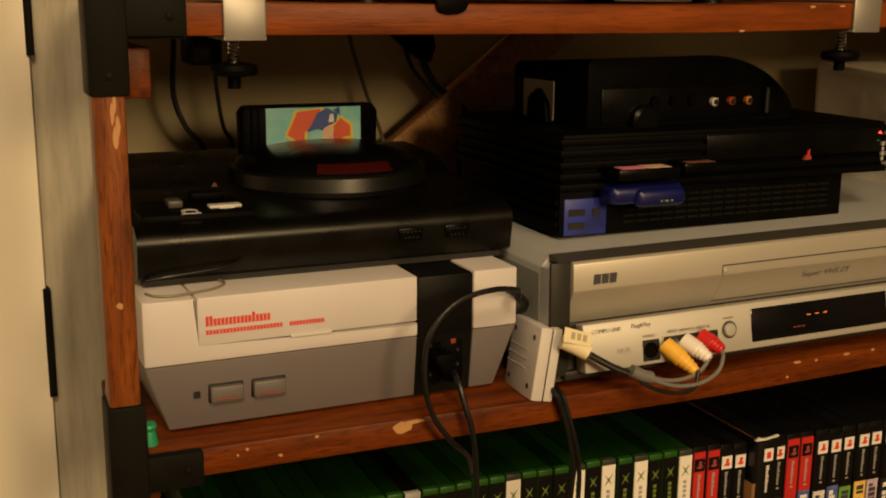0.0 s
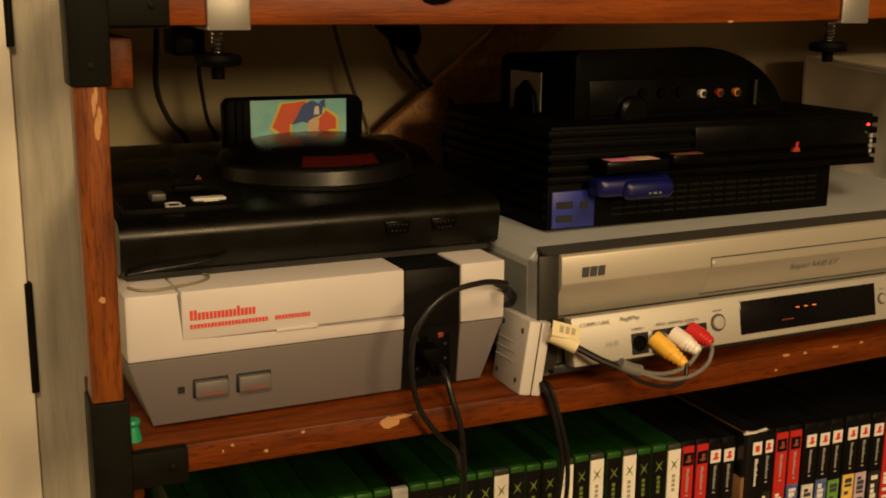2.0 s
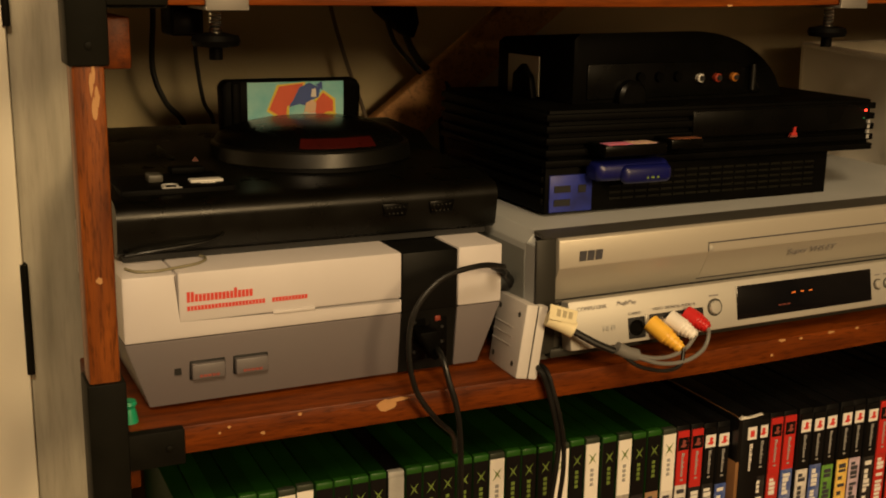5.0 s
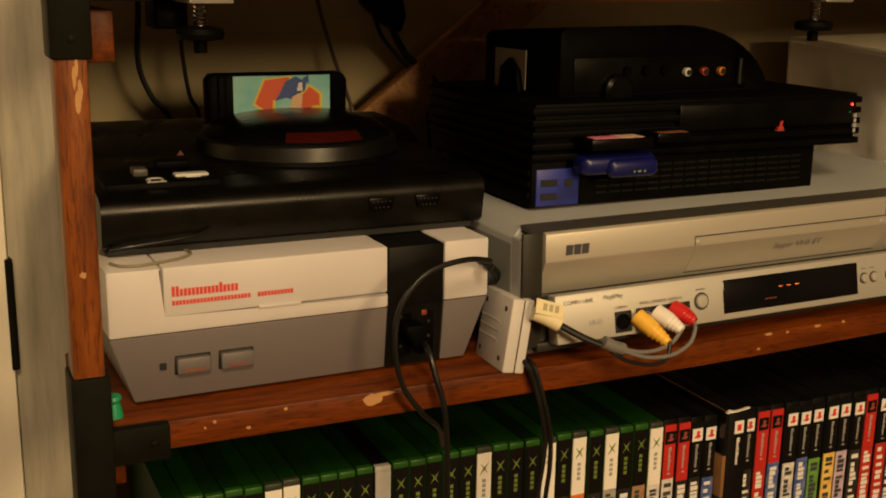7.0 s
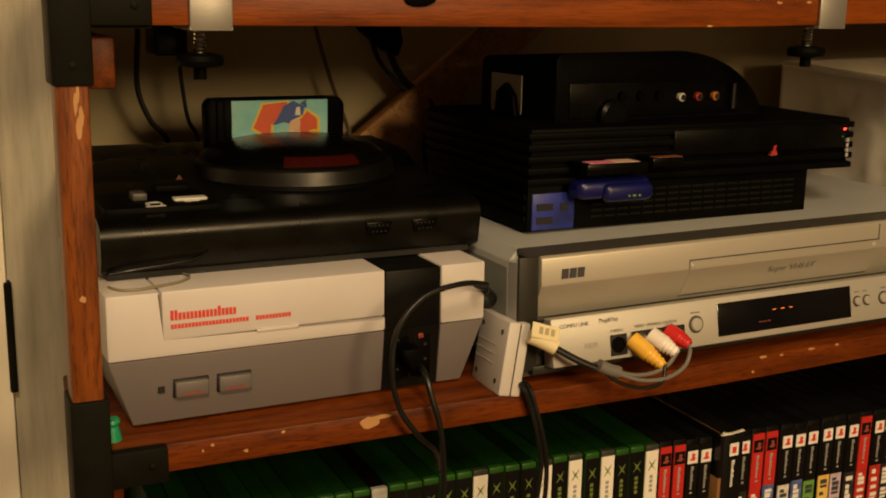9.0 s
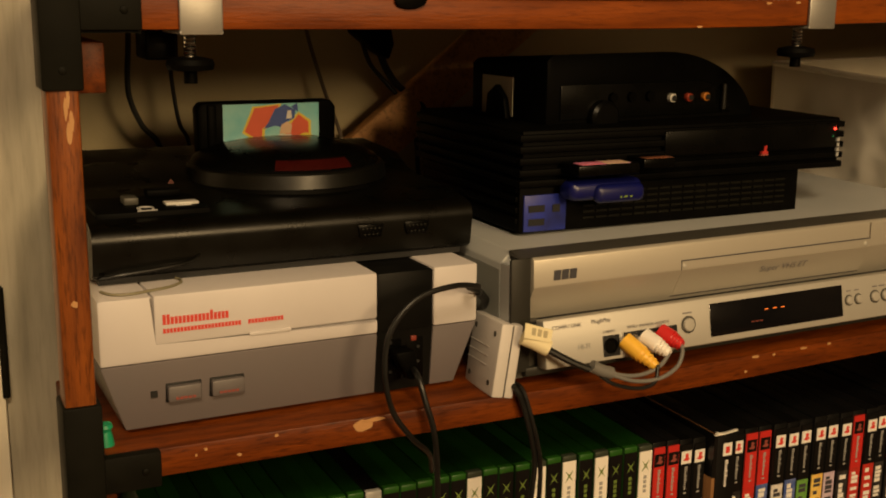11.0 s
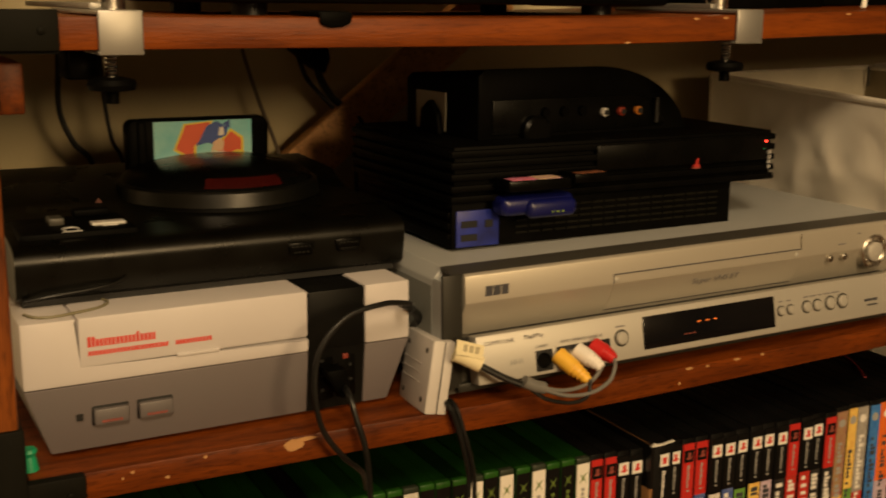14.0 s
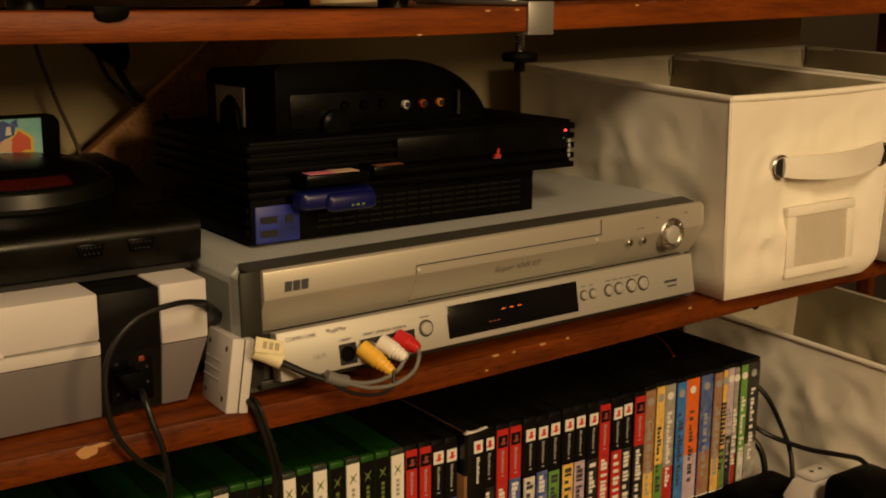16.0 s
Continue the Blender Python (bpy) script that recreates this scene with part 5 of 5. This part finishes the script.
    while z > (0.03 if kind != "t" else 0.088):
        step = rnd.uniform(0.0022, 0.0040)
        half = 0.0030 if kind == "t" else 0.0036
        bx(tb, mid_x - half, mid_x + half - rnd.choice((0, 0.001, 0.003)), -0.0003, 0.001, z - step, z)
        z -= step + rnd.choice((0.0008, 0.0010, 0.0012, 0.004))
    tagged(part("title_lettering", tb, ink, title), kind="stuff")
    return c


mat_edge = mat("dark_green_edge", (0.035, 0.045, 0.03), 0.4)
# same green brightened: light on the front edges is put into the colour
EDGE = mat("lit_green_edge", (0.018, 0.095, 0.009), 0.4, 0, (0.008, 0.05, 0.005), 60, 0.6)
row = ["xk"] * 5 + ["xw", "xw"] + ["xk"] * 4 + ["xc"] + ["xk"] * 5 + ["xw"] + ["xk"] * 3 + ["xw", "xk", "xw", "xk", "xw", "xk", "xk", "xw"]
x = 0.034
step = (0.4335 - x) / len(row)
for k, kind in enumerate(row):
    game_case(x, step, kind, k)
    x += step
row = ["pr", "pr", "pk", "pk"]
for k, kind in enumerate(row):
    game_case(x, 0.0128, kind, k + 5, field=(0, 6, 6, 2)[k])
    x += 0.0128
# a box set with a brown cardboard side and a pale torn corner
bset = thing("boxed_game", "black boxed game with bent cardboard corner among the cases", "game case", pose(0.4850, 0.0445, LOW + 0.0002), "game cases on the lower shelf")
part("carton", bx(block(0.0035, 0.0230, 0.0, 0.13, 0.0, 0.1935, 0.0004), 0.0, 0.0036, 0.0, 0.13, 0.1560, 0.1934), PAPERK, bset)
part("lower_side", block(0.0, 0.0034, 0.0008, 0.13, 0.0, 0.1178, 0.0004), PAPERK, bset)
part("side", block(0.0, 0.0034, 0.0008, 0.13, 0.1180, 0.1558, 0.0004), CARD, bset, "brown cardboard side")
part("torn_edge", prism(bmesh.new(), [(0.0, 0.1934), (0.004, 0.1958), (0.006, 0.1946), (0.012, 0.1942), (0.023, 0.1956), (0.0228, 0.1948), (0.010, 0.1934), (0.003, 0.1935)], "y", -0.001, 0.002), PAPERW, bset, "bent pale edge")
part("pale_edge", tube(bmesh.new(), [(0.001, 0.0, 0.1945), (0.001, 0.06, 0.1943), (0.001, 0.128, 0.1940)], 0.0003, 6), CARD, bset)
part("symbol", block(0.0095, 0.0185, -0.0004, 0.002, 0.1740, 0.1850), INKWHITE, bset)
part("symbol_stroke", block(0.0120, 0.0160, -0.0007, 0.0, 0.1765, 0.1820), INKRED, bset)
nb = bmesh.new()
for i in range(11):
    bx(nb, 0.0124, 0.0144 + 0.0010 * (i in (0, 1, 4, 6)), -0.0004, 0.001, 0.1685 - i * 0.0022, 0.1700 - i * 0.0022)
part("name_bar", nb, INKWHITE, bset)
x = 0.5085
row = ["pk", "pr", "pr", "pk", "pk", "pk", "pk", "pk", "pk", "pr", "pk", "pk", "pr"]
step = (0.6898 - x) / len(row)
for k, kind in enumerate(row):
    game_case(x, step, kind, k + 3, 0.1915 + 0.0002 * k, (6, 7, 2, 0, 2, 3, 4, 5, 6, 7, 7, 6, 6)[k])
    x += step
for k, (w, c) in enumerate(((0.0145, 8), (0.0122, 4), (0.0150, 9), (0.0138, 10), (0.0197, 1), (0.0180, 2), (0.0128, 8), (0.0075, 4), (0.0104, 5), (0.0078, 9), (0.0110, 3), (0.0190, 6))):
    game_case(x, w, "t", c, 0.1965)
    x += w

# ---- plugs and cables beside the cases ----
strip = thing("power_strip", "black power strip on the lower shelf before the cases", "power strip", pose(0.80, -0.052, LOW))
part("strip_body", block(0.0, 0.095, 0.0, 0.040, 0.0, 0.0700, 0.005), BLACK, strip)
pw = thing("white_plug", "white mains plug standing on the black power strip", "plug", pose(0.857, -0.030, LOW + 0.0700))
part("plug_body", hexa(bmesh.new(), [(-0.030, -0.019, 0), (0.034, -0.019, 0), (0.034, 0.017, 0), (-0.030, 0.017, 0)], [(-0.018, -0.013, 0.022), (0.018, -0.013, 0.022), (0.018, 0.012, 0.022), (-0.018, 0.012, 0.022)], 0.004), WHITE, pw)
part("plug_cap", block(-0.017, 0.017, -0.012, 0.011, 0.0215, 0.0285, 0.004), WHITE, pw)
for sx in (-0.007, 0.006):
    part("screw_hole", cyl(bmesh.new(), (sx, -0.001, 0.0284), (sx, -0.001, 0.0290), 0.0022, n=14), GUNMETAL, pw)
br1 = thing("power_brick", "black power adapter standing before the cases", "power adapter", pose(0.790, -0.008, LOW))
part("brick_body", block(0.0, 0.078, 0.0, 0.040, 0.0, 0.0765, 0.006), BLACK, br1)
br2 = thing("power_brick", "black power adapter beside the white plug", "power adapter", pose(0.820, -0.112, LOW))
part("brick_body", block(0.0, 0.070, 0.0, 0.048, 0.0, 0.1150, 0.010), BLACK, br2)
for pts, r in (([(0.846, 0.05, 0.598), (0.860, 0.036, 0.578), (0.876, 0.030, 0.548), (0.884, 0.022, 0.520), (0.878, 0.012, 0.497), (0.868, 0.002, 0.480)], 0.0026),
               ([(0.852, 0.05, 0.548), (0.868, 0.036, 0.535), (0.880, 0.0, 0.530), (0.880, -0.04, 0.537), (0.868, -0.07, 0.546), (0.856, -0.09, 0.5465)], 0.0026),
               ([(0.850, 0.06, 0.54), (0.862, 0.045, 0.522), (0.866, 0.038, 0.500), (0.862, 0.034, 0.47), (0.86, 0.034, 0.44)], 0.0034)):
    single("low_cable", tube(bmesh.new(), pts, r), RUBBER, "black cable looping beside the game cases", "cable", "cables by the cases")
single("red_cord", tube(bmesh.new(), [(0.812, 0.150, 0.6235), (0.803, 0.130, 0.6232), (0.792, 0.112, 0.6236), (0.776, 0.088, 0.6232)], 0.0011, 6), mat("dull_red_cord", (0.20, 0.015, 0.02), 0.5), "thin dull red cord lying on the game cases", "cord")
hk = thing("cable_hook", "small black hook under the shelf", "hook", pose(0.966, 0.15, 0.6965))
part("hook_wire", tube(bmesh.new(), [(0.0, 0.0, 0.0), (0.0, 0.0, -0.050), (0.0005, 0.0, -0.062), (0.005, 0.0, -0.067), (0.011, 0.0, -0.064)], 0.0022, 8), BLACK, hk)
